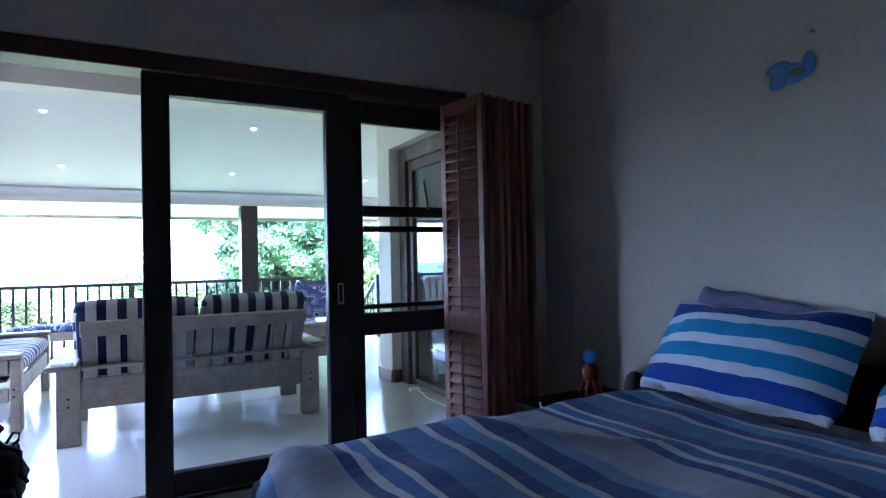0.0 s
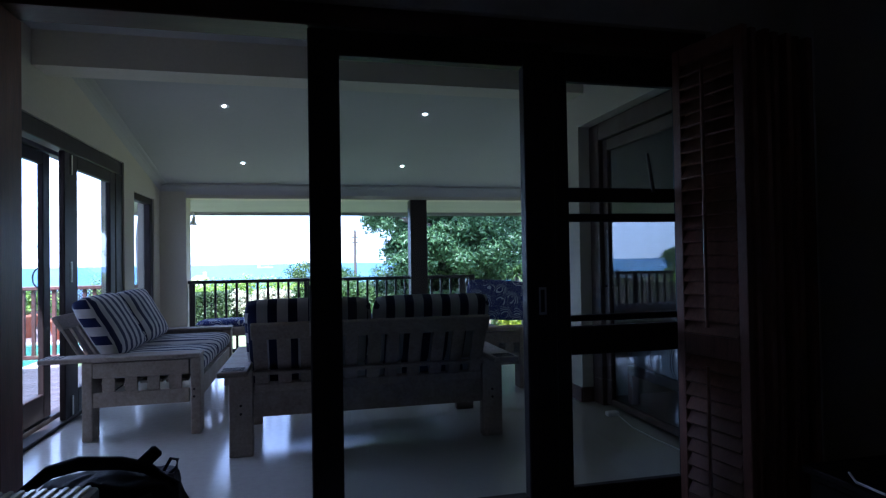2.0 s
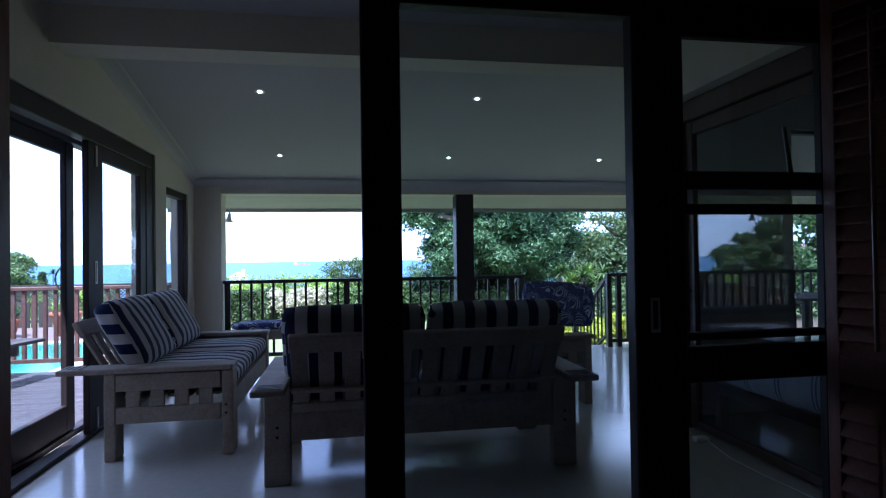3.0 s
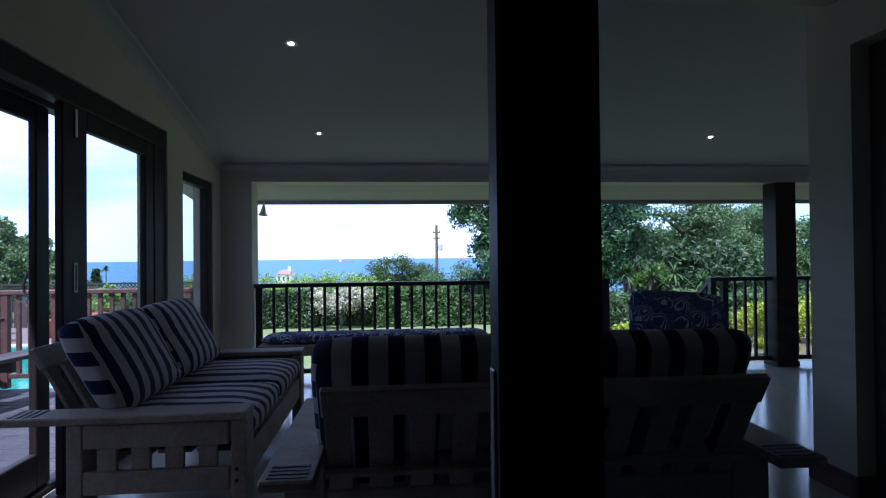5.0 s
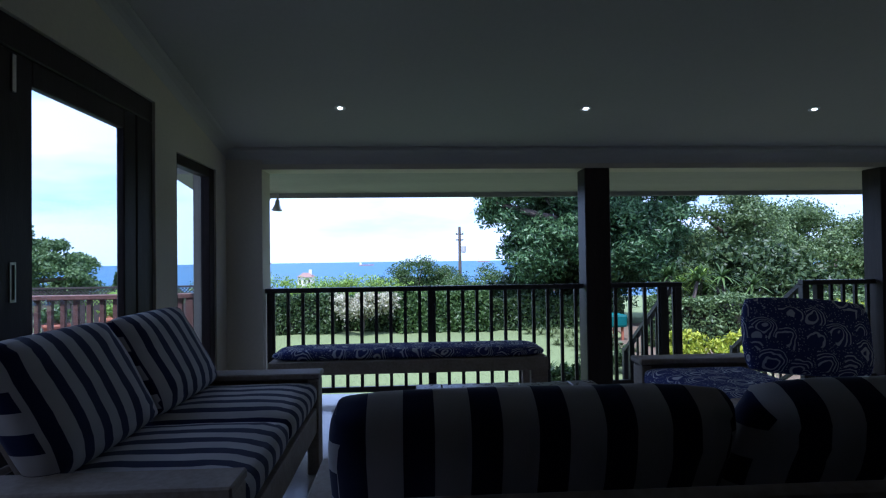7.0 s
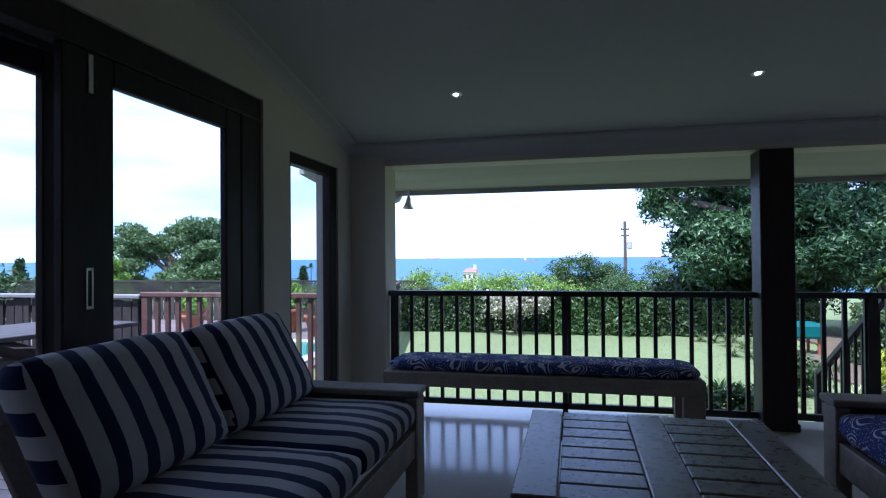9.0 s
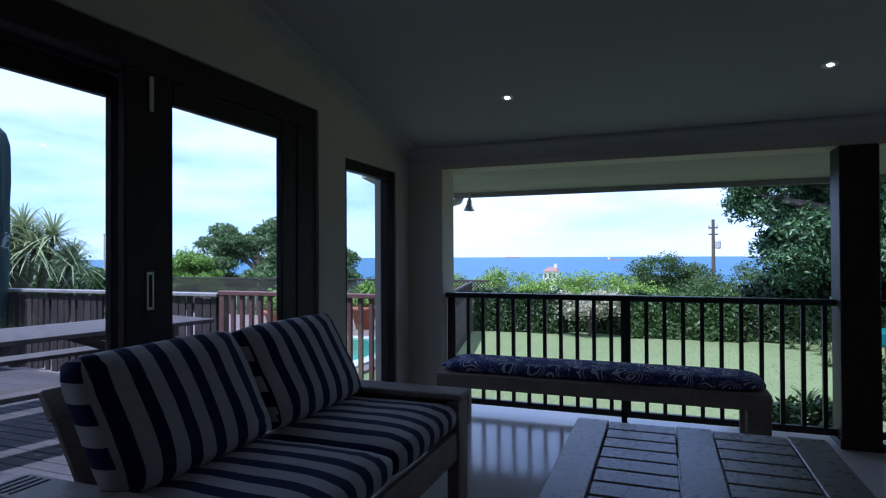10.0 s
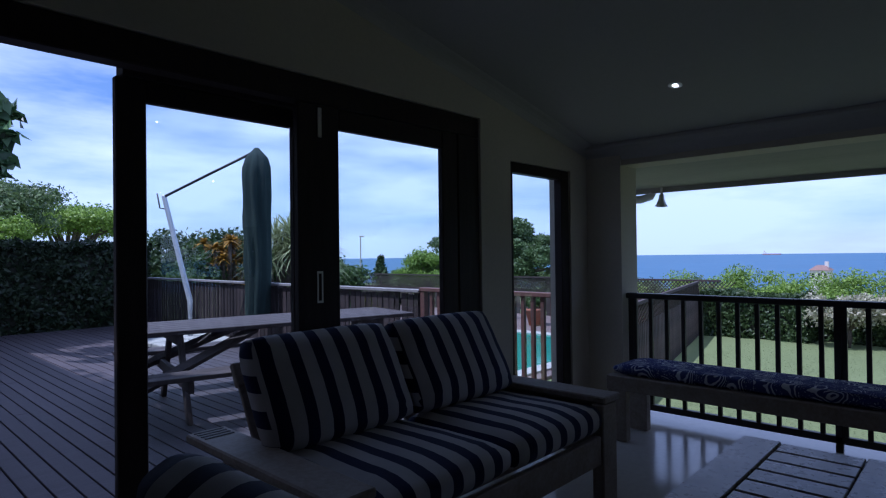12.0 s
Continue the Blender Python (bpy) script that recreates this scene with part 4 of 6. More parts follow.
# ---------------------------------------------------------------- veranda furniture
def slat_sofa(name, label, m, L, cover, back_cushions, group="", deep=0.80, seat_split=1, back=True):
    """Pine slat sofa: x along its length, y from its back to its front."""
    t = thing(name, label, "sofa", group=group)
    W = M["paleboard"]
    for x in (0.0, L - 0.15):
        part("leg", box(x, x + 0.15, 0.0, 0.07, 0.0, 0.565, 0.006), W, t)
        part("leg", box(x, x + 0.15, deep - 0.07, deep, 0.0, 0.565, 0.006), W, t)
        sx = 0.0 if x == 0 else L - 0.04
        part("side_rail", box(sx, sx + 0.04, 0.072, deep - 0.082, 0.45, 0.56, 0.004), W, t)
        part("side_rail", box(sx, sx + 0.04, 0.072, deep - 0.082, 0.24, 0.345, 0.004), W, t)
        for k in range(4):
            y = 0.13 + k * (deep - 0.26) / 3.6
            part("side_slat", box(sx + 0.008, sx + 0.032, y, y + 0.085, 0.345, 0.45, 0.003), W, t)
        ax = x - 0.035 if x == 0 else x + 0.005
        arm = part("armrest", box(ax, ax + 0.18, -0.27 if back else -0.01, deep + 0.006, 0.57, 0.606, 0.007), W, t)
        # dark strips laid on the arm stand in for shade in its notches
        for k in range(4 if back else 0):
            part("notch_shade", box(ax + 0.025, ax + 0.155, -0.245 + k * 0.034, -0.233 + k * 0.034, 0.6065, 0.6095, 0.0), M["darkwood"], arm)
        for zz in (0.28, 0.335):
            part("bolt_cap", rod((x + 0.075, -0.004, zz), (x + 0.075, 0.004, zz), 0.009, seg=8), M["darkwood"], t)
            ex = -0.003 if x == 0 else L - 0.001
            part("bolt_cap", rod((ex, deep - 0.045, zz), (ex + 0.004, deep - 0.045, zz), 0.009, seg=8), M["darkwood"], t)
    part("front_rail", box(0.15, L - 0.15, deep - 0.05, deep - 0.012, 0.25, 0.40, 0.005), W, t)
    part("back_rail", box(0.15, L - 0.15, 0.012, 0.05, 0.25, 0.44, 0.005), W, t)
    for k in range(7):
        y = 0.07 + k * (deep - 0.16) / 7
        part("seat_slat", box(0.152, L - 0.152, y, y + 0.07, 0.372, 0.392, 0.002), W, t)
    # leaning backrest
    if back:
        lean = Matrix.Translation((0, 0.06, 0.40)) @ Matrix.Rotation(radians(30), 4, 'X')
        part("back_top_board", box(0.16, L - 0.16, -0.035, 0.0, 0.46, 0.575, 0.006, m=lean), W, t)
        part("back_low_board", box(0.16, L - 0.16, -0.035, 0.0, 0.0, 0.10, 0.006, m=lean), W, t)
        part("back_batten", box(0.16, L - 0.16, -0.062, -0.037, 0.198, 0.226, 0.004, m=lean), W, t)
        rs = random.Random(5)
        n = 11
        for k in range(n):
            x = 0.165 + (L - 0.33 - 0.10) * k / (n - 1) + rs.uniform(-0.012, 0.012)
            part("back_slat", box(x, x + 0.086, -0.028, -0.008, 0.10, 0.46, 0.003, m=lean), W, t)
    # cushions
    inner = L - 0.20
    for k in range(seat_split):
        w = inner / seat_split
        bm = cushion(w + 0.01, deep - 0.07, 0.18, 3 + k, 0.30, power=8)
        bmesh.ops.translate(bm, vec=(0.10 + w * (k + 0.5), deep / 2 + 0.035, 0.392 + 0.094), verts=bm.verts)
        part("seat_cushion", bm, cover, t, "striped seat cushion" if cover is M["navystripex"] else "paisley seat cushion", True)
    for k in range(back_cushions):
        w = inner / back_cushions
        bm = cushion(w - 0.01, 0.52, 0.20, 11 + k, 0.35, power=6)
        bm.normal_update()
        for f in bm.faces:
            f.material_index = 1 if abs(f.normal.x) > 0.62 else 0
        bmesh.ops.rotate(bm, verts=bm.verts, matrix=Matrix.Rotation(radians(90 + 29), 3, 'X'))
        bmesh.ops.translate(bm, vec=(0.10 + w * (k + 0.5), 0.045, 0.79), verts=bm.verts)
        bc = part("back_cushion", bm, cover, t, "plump back cushion", True)
        bc.data.materials.append(M["navystripez"])
    t.matrix_world = m
    return t


slat_sofa("slat_sofa", "limewashed pine slat sofa with navy striped cushions, seen from behind", pose(-0.25, 6.71, 0), 1.87, M["navystripex"], 2, "striped sofas", 0.84, 2)
slat_sofa("slat_sofa", "limewashed pine slat sofa with navy striped cushions below the glass doors", pose(-1.33, 9.22, 0, 0, 0, -90), 1.87, M["navystripex"], 2, "striped sofas", 0.80, 2)
slat_sofa("slat_daybed", "backless pine slat seat with a navy paisley cushion", pose(2.33, 8.07, 0, 0, 0, 90), 1.35, M["paisley"], 0, "", 0.78, 1, back=False)


t = thing("loose_cushion", "plump navy paisley cushion standing on the pine seat", "cushion", (2.25, 8.66, 0.825), -6)
bm = cushion(0.70, 0.43, 0.19, 51, 0.50, 14, power=3.6)
bmesh.ops.rotate(bm, verts=bm.verts, matrix=Matrix.Rotation(radians(4), 3, 'Y') @ Matrix.Rotation(radians(90 - 14), 3, 'X'))
part("cover", bm, M["paisley"], t, "", True)


def slat_bench():
    t = thing("bench", "long pine bench with a thin navy paisley cushion before the railing", "bench", (-1.10, 10.22, 0))
    L, D, W = 2.25, 0.42, M["paleboard"]
    for x in (0.0, L - 0.14):
        for y in (0.0, D - 0.07):
            part("leg", box(x, x + 0.14, y, y + 0.07, 0.0, 0.40, 0.005), W, t)
    part("apron", box(0.0, L, -0.022, -0.001, 0.375, 0.48, 0.005), W, t)
    part("apron", box(0.0, L, D + 0.001, D + 0.022, 0.375, 0.48, 0.005), W, t)
    for k in range(5):
        y = k * D / 5
        part("seat_slat", box(0.0, L, y + 0.004, y + D / 5 - 0.006, 0.44, 0.48, 0.004), W, t)
    part("end_rail", box(0.02, 0.06, 0.072, D - 0.072, 0.34, 0.43, 0.004), W, t)
    part("end_rail", box(L - 0.06, L - 0.02, 0.072, D - 0.072, 0.34, 0.43, 0.004), W, t)
    c = thing("bench_cushion", "thin navy paisley bench cushion", "cushion", (-1.10, 10.22, 0.48))
    bm = cushion(L - 0.04, D - 0.02, 0.09, 9, 0.15, 14, power=14)
    bmesh.ops.translate(bm, vec=(L / 2, D / 2, 0.043), verts=bm.verts)
    part("cover", bm, M["paisley"], c, "", True)


slat_bench()


def coffee_table():
    t = thing("coffee_table", "low square pine coffee table with slatted top panels", "table", (0.06, 8.22, 0))
    L, W = 1.20, M["tabletop"]
    for x in (0.02, L - 0.13):
        for y in (0.02, L - 0.13):
            part("leg", box(x, x + 0.11, y, y + 0.11, 0.0, 0.405, 0.006), W, t)
    for a in [(0.13, L - 0.13, 0.035, 0.06), (0.13, L - 0.13, L - 0.06, L - 0.035)]:
        part("apron", box(*a, 0.30, 0.405, 0.004), W, t)
        part("apron", box(a[2], a[3], a[0], a[1], 0.30, 0.405, 0.004), W, t)
    for x0, x1 in ((0.0, 0.17), (0.515, 0.685), (1.03, 1.20)):
        part("top_board", box(x0, x1, 0.0, L, 0.407, 0.45, 0.005), W, t)
    for x0, x1 in ((0.176, 0.509), (0.691, 1.024)):
        n = 8
        for k in range(n):
            part("top_slat", box(x0, x1, k * L / n + 0.008, (k + 1) * L / n - 0.008, 0.409, 0.446, 0.004), W, t)


coffee_table()

# downlights, eave floodlight
for x, y in ((-0.505, 8.565), (1.455, 8.565), (3.39, 8.565), (-0.492, 10.03), (1.44, 10.03), (3.33, 10.03), (5.2, 10.03)):
    t = thing("downlight", "small round recessed ceiling downlight, lit", "ceiling light", (x, y, ceil_z(y)), group="ceiling downlights")
    tilt = Matrix.Rotation(-math.atan(0.208), 4, 'X')
    part("rim", lathe([(0.015, 0.002), (0.040, 0.002), (0.044, -0.003), (0.040, -0.006), (0.020, -0.005), (0.015, -0.003)], 20, m=tilt), M["white"], t, "", True)
    part("bulb", lathe([(0.0, -0.002), (0.014, -0.002), (0.013, -0.006), (0.008, -0.009), (0.0, -0.010)], 16, m=tilt), M["lamp"], t, "glowing bulb", True)

t = thing("flood_lamp", "small bell-shaped metal lamp under the eave", "outdoor lamp", (-1.40, 11.98, 1.985))
part("bracket", rod((0, 0, 0.05), (0, 0.0, -0.02), 0.012), M["steel"], t)
bm = lathe([(0.016, 0.0), (0.024, -0.02), (0.030, -0.06), (0.044, -0.095), (0.062, -0.125), (0.056, -0.125), (0.038, -0.09), (0.0, -0.07)], 18, m=pose(0, 0, -0.02, 12, 8, 0))
part("shade", bm, M["steel"], t, "polished bell shade", True)

# extension cable on the floor
t = thing("power_cable", "white extension cable with a socket block on the floor", "cable", (2.62, 6.95, 0))
part("socket_block", box(-0.05, 0.05, -0.03, 0.03, 0.0, 0.035, 0.008), M["cablew"], t)
part("cord", tube([(0.03, -0.03, 0.012), (0.02, -0.12, 0.006), (-0.03, -0.35, 0.006), (-0.03, -0.65, 0.006), (0.0, -0.95, 0.006), (0.04, -1.25, 0.006)], 0.005, 6), M["cablew"], t, "", True)

# daybed seen behind the glass of the side room
t = thing("daybed", "low daybed with a grey patterned cover behind the glass", "bed", (2.95, 5.75, 0))
for x in (0.0, 0.83):
    for y in (0.0, 1.45):
        part("leg", box(x, x + 0.07, y, y + 0.07, 0.0, 0.25, 0.004), M["redwood"], t)
part("base", box(0.0, 0.90, 0.0, 1.52, 0.25, 0.33, 0.006), M["darkwood"], t)
bm = cushion(0.94, 1.56, 0.32, 21, 0.15, power=9)
bmesh.ops.translate(bm, vec=(0.45, 0.76, 0.47), verts=bm.verts)
part("cover", bm, M["daycover"], t, "grey cover with dark patterned bands", True)
# garden table and chairs seen through the far window of that room
t = thing("terrace_table", "grey round table on the far end of the veranda", "table", (5.9, 9.7, 0))
part("tabletop", lathe([(0.55, 0.72), (0.56, 0.735), (0.55, 0.75), (0.0, 0.75)], 28), M["picnic"], t)
part("pedestal", lathe([(0.22, 0.0), (0.20, 0.03), (0.04, 0.06), (0.035, 0.70), (0.15, 0.72)], 16), M["blackrail"], t)


def wire_chair(m):
    t = thing("metal_chair", "dark metal garden chair", "chair", group="terrace chairs")
    part("seat", box(-0.21, 0.21, -0.20, 0.22, 0.43, 0.455, 0.01), M["blackrail"], t)
    for x, y in ((-0.19, -0.18), (0.19, -0.18), (-0.19, 0.19), (0.19, 0.19)):
        part("leg", rod((x * 1.15, y * 1.15, 0), (x, y, 0.43), 0.012, seg=8), M["blackrail"], t)
    part("backrest", tube([(-0.2, 0.21, 0.44), (-0.2, 0.26, 0.75), (-0.12, 0.28, 0.88), (0.12, 0.28, 0.88), (0.2, 0.26, 0.75), (0.2, 0.21, 0.44)], 0.012), M["blackrail"], t, "", True)
    for x in (-0.1, 0.0, 0.1):
        part("back_bar", rod((x, 0.215, 0.44), (x, 0.28, 0.87), 0.007, seg=6), M["blackrail"], t)
    t.matrix_world = m


wire_chair(pose(5.1, 9.5, 0, 0, 0, 70))
wire_chair(pose(6.0, 10.5, 0, 0, 0, 10))

# ---------------------------------------------------------------- bedroom
t = thing("bed", "bed with a blue striped quilt", "bed", (0.60, 2.05, 0))
LB, WB = 2.22, 1.72
part("base", box(0.06, LB, 0.06, WB - 0.06, 0.12, 0.34, 0.02), M["darkwood"], t)
for x in (0.1, LB - 0.16):
    for y in (0.1, WB - 0.16):
        part("leg", box(x, x + 0.06, y, y + 0.06, 0.0, 0.12, 0.004), M["darkwood"], t)
part("headboard", box(LB, LB + 0.05, 0.0, WB, 0.1, 0.80, 0.015), M["darkwood"], t)
bm = cushion(LB - 0.04, WB - 0.04, 0.26, 4, 0.12, power=10)
bmesh.ops.translate(bm, vec=(LB / 2, WB / 2, 0.46), verts=bm.verts)
part("mattress", bm, M["sheet"], t, "", True)
# quilt: draped top with hanging edges and creases
bm = bmesh.new()
NX, NY = 70, 60
grid = []
for i in range(NX + 1):
    row = []
    for j in range(NY + 1):
        u, v = -0.30 + (LB - 0.30) * i / NX + 0.0, -0.34 + (WB + 0.68) * j / NY
        hx, hy = max(0, -u - 0.0), max(0, -v, v - WB)
        over = max(hx, hy)
        x = max(u, -0.035 - 0.05 * min(1, hx / 0.3))
        y = min(max(v, -0.035 - 0.04 * min(1, hy / 0.3)), WB + 0.035 + 0.04 * min(1, hy / 0.3))
        edge = min(1, min(u + 0.02, v + 0.02, WB + 0.02 - v) / 0.09) if over == 0 else 0
        z = 0.655 - 0.045 * (1 - max(0, edge)) ** 2 - over * 0.93
        z += 0.020 * noise.noise(Vector((u * 2.6, v * 2.6, 1.3))) + 0.012 * noise.noise(Vector((u * 7 + v * 3, v * 6, 4.3)))
        z += 0.016 * max(0, math.sin(u * 9 + v * 4.2 + 3 * noise.noise(Vector((u * 1.5, v * 1.5, 0))))) ** 6 * (over == 0)
        if over:
            fold = 0.022 * math.sin((u if hy > hx else v) * 19 + 2 * noise.noise(Vector((u * 3, v * 3, 2))))
            if hx >= hy:
                x += fold
            else:
                y += fold
        row.append(bm.verts.new((x, y, z)))
    grid.append(row)
for i in range(NX):
    for j in range(NY):
        bm.faces.new((grid[i][j], grid[i + 1][j], grid[i + 1][j + 1], grid[i][j + 1]))
r = bmesh.ops.extrude_face_region(bm, geom=bm.faces[:])
bmesh.ops.translate(bm, vec=(0, 0, 0.012), verts=[g for g in r["geom"] if isinstance(g, bmesh.types.BMVert)])
bmesh.ops.recalc_face_normals(bm, faces=bm.faces[:])
q = tagged(link("quilt", bm, M["quilt"], None, True), "rumpled blue and white striped quilt over the bed", "quilt")
q.location = (0.60, 2.05, 0)


def pillow(name, label, cover, m, seed, w=0.68, h=0.50, d=0.20):
    bm = cushion(w, d, h, seed, 0.0, 22)
    for v in bm.verts:
        x, z = v.co.x / (w / 2), v.co.z / (h / 2)
        e = max(abs(x), abs(z))
        v.co.y *= max(0.05, 1 - e ** 3 * 0.95)
        v.co.x *= 1 - 0.06 * (1 - z * z)
        v.co.z *= 1 - 0.07 * (1 - x * x)
        c = v.co * 5 + Vector((seed, 0, 0))
        v.co.y += 0.016 * noise.noise(c) * (1 - 0.6 * e) + 0.012 * abs(noise.noise(c * 2.3)) - 0.008 * max(0, math.sin(9 * x + 4 * z + seed)) ** 4
        v.co.x += 0.018 * noise.noise(Vector((0, z * 2.2, seed)))
        v.co.z += 0.022 * noise.noise(Vector((x * 2.0, 3, seed)))
    ob = link(name, bm, cover, None, True)
    ob.matrix_world = m
    return tagged(ob, label, "pillow")


for py, pw in ((3.42, 0.93), (2.46, 0.90)):
    pillow("pillow", "blue and turquoise striped pillow propped up on the bed", M["pillow"], pose(2.50, py, 0.835) @ pose(0, 0, 0, 0, 40, 0) @ pose(0, 0, 0, 0, 0, 90), 31, w=pw, h=0.50, d=0.21)
pillow("pillow", "pale lilac pillow behind the striped one", M["lilac"], pose(2.72, 3.50, 0.84, 9, 0, 0) @ pose(0, 0, 0, 0, 22, 0) @ pose(0, 0, 0, 0, 0, 90), 33, w=0.80, h=0.46, d=0.15)

t = thing("nightstand", "low dark wooden bedside table", "bedside table", (2.19, 4.02, 0))
part("body", box(0.0, 0.66, 0.0, 0.60, 0.05, 0.41, 0.006), M["ebony"], t)
part("top", box(-0.02, 0.67, -0.02, 0.62, 0.41, 0.44, 0.006), M["ebony"], t)
for x in (0.02, 0.60):
    for y in (0.02, 0.54):
        part("foot", box(x, x + 0.04, y, y + 0.04, 0.0, 0.05, 0.003), M["ebony"], t)
dr = part("drawer", box(-0.014, -0.001, 0.03, 0.57, 0.22, 0.39, 0.004), M["ebony"], t)
part("knob", lathe([(0.006, 0), (0.014, 0.014), (0.010, 0.022), (0.0, 0.024)], 12, m=pose(-0.014, 0.30, 0.30, 0, -90, 0)), M["steel"], dr)

t = thing("charging_cable", "white cable along the edge of the bedside table", "cable", (2.19, 4.02, 0.44))
part("cord", tube([(-0.005, 0.02, 0.005), (0.002, 0.14, 0.005), (-0.003, 0.28, 0.005), (0.002, 0.40, 0.005), (0.06, 0.48, 0.005)], 0.005, 6), M["white"], t, "", True)
part("plug", box(-0.012, 0.012, -0.01, 0.03, 0.0, 0.018, 0.004), M["white"], t)


def sphere(r, c=(0, 0, 0), s=(1, 1, 1), bm=None):
    bm = bm or bmesh.new()
    bmesh.ops.create_uvsphere(bm, u_segments=18, v_segments=12, radius=r, matrix=Matrix.Translation(c) @ Matrix.Diagonal((*s, 1)))
    return bm


toy = thing("octopus_toy", "small orange soft toy with floppy arms on the bedside table", "toy", (2.60, 4.47, 0.44))
toy.scale = (1.0, 1.0, 1.2)
part("head", sphere(0.05, (0, 0, 0.115)), M["toyorange"], toy, "", True)
for k in range(7):
    a = k * 2 * math.pi / 7
    part("arm", tube([(0.02 * math.cos(a), 0.02 * math.sin(a), 0.10), (0.05 * math.cos(a), 0.05 * math.sin(a), 0.05), (0.07 * math.cos(a), 0.07 * math.sin(a), 0.012)], [0.014, 0.013, 0.010], 7), M["toyorange"], toy, "", True)
ball = tagged(link("toy_ball", sphere(0.042, (0, 0, 0)), M["toyblue"], None, True), "small blue ball on top of a soft toy", "ball")
ball.location = (2.60, 4.47, 0.44 + 0.235)
for c, rr in (((2.70, 4.22, 0.44), 0.055), ((2.66, 4.06, 0.44), 0.060)):
    bm = lathe([(0.0, 0.0), (rr * 0.6, 0.004), (rr, rr * 0.7), (rr, rr * 1.2), (rr * 0.7, rr * 1.75), (rr * 0.3, rr * 1.95), (0.0, rr * 2.0)], 20)
    o = tagged(link("soft_toy", bm, M["toygrey"], None, True), "round grey plush toy on the bedside table", "toy")
    o.location, o.scale = c, (1.1, 1.1, 1.6)

# painted motif on the wall
t = thing("wall_ornament", "small blue painted fish ornament on the bedroom wall", "wall ornament", (2.874, 3.40, 2.075))
t.scale = (1, 1.3, 1.8)
bm = bmesh.new()
for dy, dz, w, h in ((0.0, 0.0, 0.075, 0.026), (0.045, 0.022, 0.045, 0.018), (-0.06, 0.014, 0.024, 0.032), (0.05, -0.018, 0.032, 0.016)):
    sphere(1.0, (0, dy, dz), (0.006, w, h), bm)
part("body", bm, M["wallblue"], t, "", True)
part("belly", sphere(1.0, (-0.004, -0.02, 0.0), (0.005, 0.034, 0.010)), M["wallolive"], t, "olive belly", True)
o = tagged(link("wall_hook", rod((2.88, 3.30, 2.235), (2.85, 3.30, 2.24), 0.006), M["steel"]), "small bright hook in the bedroom wall", "hook")

# luggage in the doorway
t = thing("backpack", "black nylon backpack with loose straps on the floor", "backpack", (-0.49, 5.20, 0), 8)
bm = cushion(0.50, 0.30, 0.46, 41, 0.0, 16, power=4)
for v in bm.verts:
    v.co.z = v.co.z * (1 - 0.15 * abs(v.co.x) / 0.25) + 0.23
    v.co += 0.030 * Vector((noise.noise(v.co * 9), noise.noise(v.co * 9 + Vector((3, 1, 2))), noise.noise(v.co * 8 + Vector((7, 1, 2)))))
    v.co += 0.010 * Vector((noise.noise(v.co * 26), noise.noise(v.co * 24 + Vector((3, 1, 2))), noise.noise(v.co * 25 + Vector((7, 1, 2)))))
part("bag_body", bm, M["bag"], t, "", True)
bm = cushion(0.20, 0.13, 0.26, 42, 0.0, 8, power=4)
bmesh.ops.translate(bm, vec=(0.13, -0.17, 0.15), verts=bm.verts)
part("front_pocket", bm, M["bag"], t, "", True)
part("strap", tube([(-0.30, 0.02, 0.42), (-0.20, -0.02, 0.50), (-0.10, -0.04, 0.525), (0.04, -0.03, 0.505), (0.13, -0.03, 0.475), (0.20, -0.04, 0.42)], [0.018, 0.026, 0.028, 0.026, 0.024, 0.018]), M["strap"], t, "", True)
part("strap", tube([(0.17, -0.06, 0.46), (0.24, -0.09, 0.42), (0.235, -0.11, 0.33), (0.27, -0.11, 0.28)], [0.010, 0.012, 0.014, 0.008]), M["strap"], t, "", True)
part("strap", tube([(-0.22, -0.15, 0.40), (-0.08, -0.19, 0.43), (0.06, -0.18, 0.38), (0.16, -0.16, 0.41)], [0.014, 0.016, 0.014, 0.012]), M["strap"], t, "", True)
part("zip_loop", tube([(0.19, -0.03, 0.455), (0.215, -0.03, 0.50), (0.24, -0.03, 0.492), (0.235, -0.03, 0.46), (0.21, -0.03, 0.44)], 0.007, 7), M["strap"], t, "", True)
part("buckle", box(0.10, 0.15, -0.05, -0.02, 0.455, 0.56, 0.008, m=Matrix.Translation((0.13, 0, 0.50)) @ Matrix.Rotation(radians(48), 4, 'Y') @ Matrix.Translation((-0.13, 0, -0.50))), M["bag"], t)
t = thing("suitcase", "grey hard suitcase with ribbed shell beside the backpack", "suitcase", (-0.75, 4.89, 0), -4)
part("shell", box(-0.28, 0.28, -0.125, 0.125, 0.03, 0.488, 0.018, seg=3), M["alu"], t)
for k in range(15):
    part("rib", box(-0.258 + k * 0.0355, -0.240 + k * 0.0355, -0.112, 0.112, 0.485, 0.496, 0.003), M["steel"], t)
for x in (-0.22, 0.22):
    for y in (-0.08, 0.08):
        part("wheel", rod((x - 0.012, y, 0.022), (x + 0.012, y, 0.022), 0.022, seg=12), M["bag"], t)
part("handle", tube([(-0.08, -0.125, 0.32), (-0.08, -0.15, 0.32), (0.08, -0.15, 0.32), (0.08, -0.125, 0.32)], 0.010), M["bag"], t, "", True)

# ---------------------------------------------------------------- the ground, the sea
def ground_z(x, y):
    far = max(0.0, y - 23.5, abs(x + 2) - 34, -y - 20)
    return LAWN - 0.058 * far - 0.00004 * far * far * (far < 400) - (0.0 if far < 400 else 6.4)


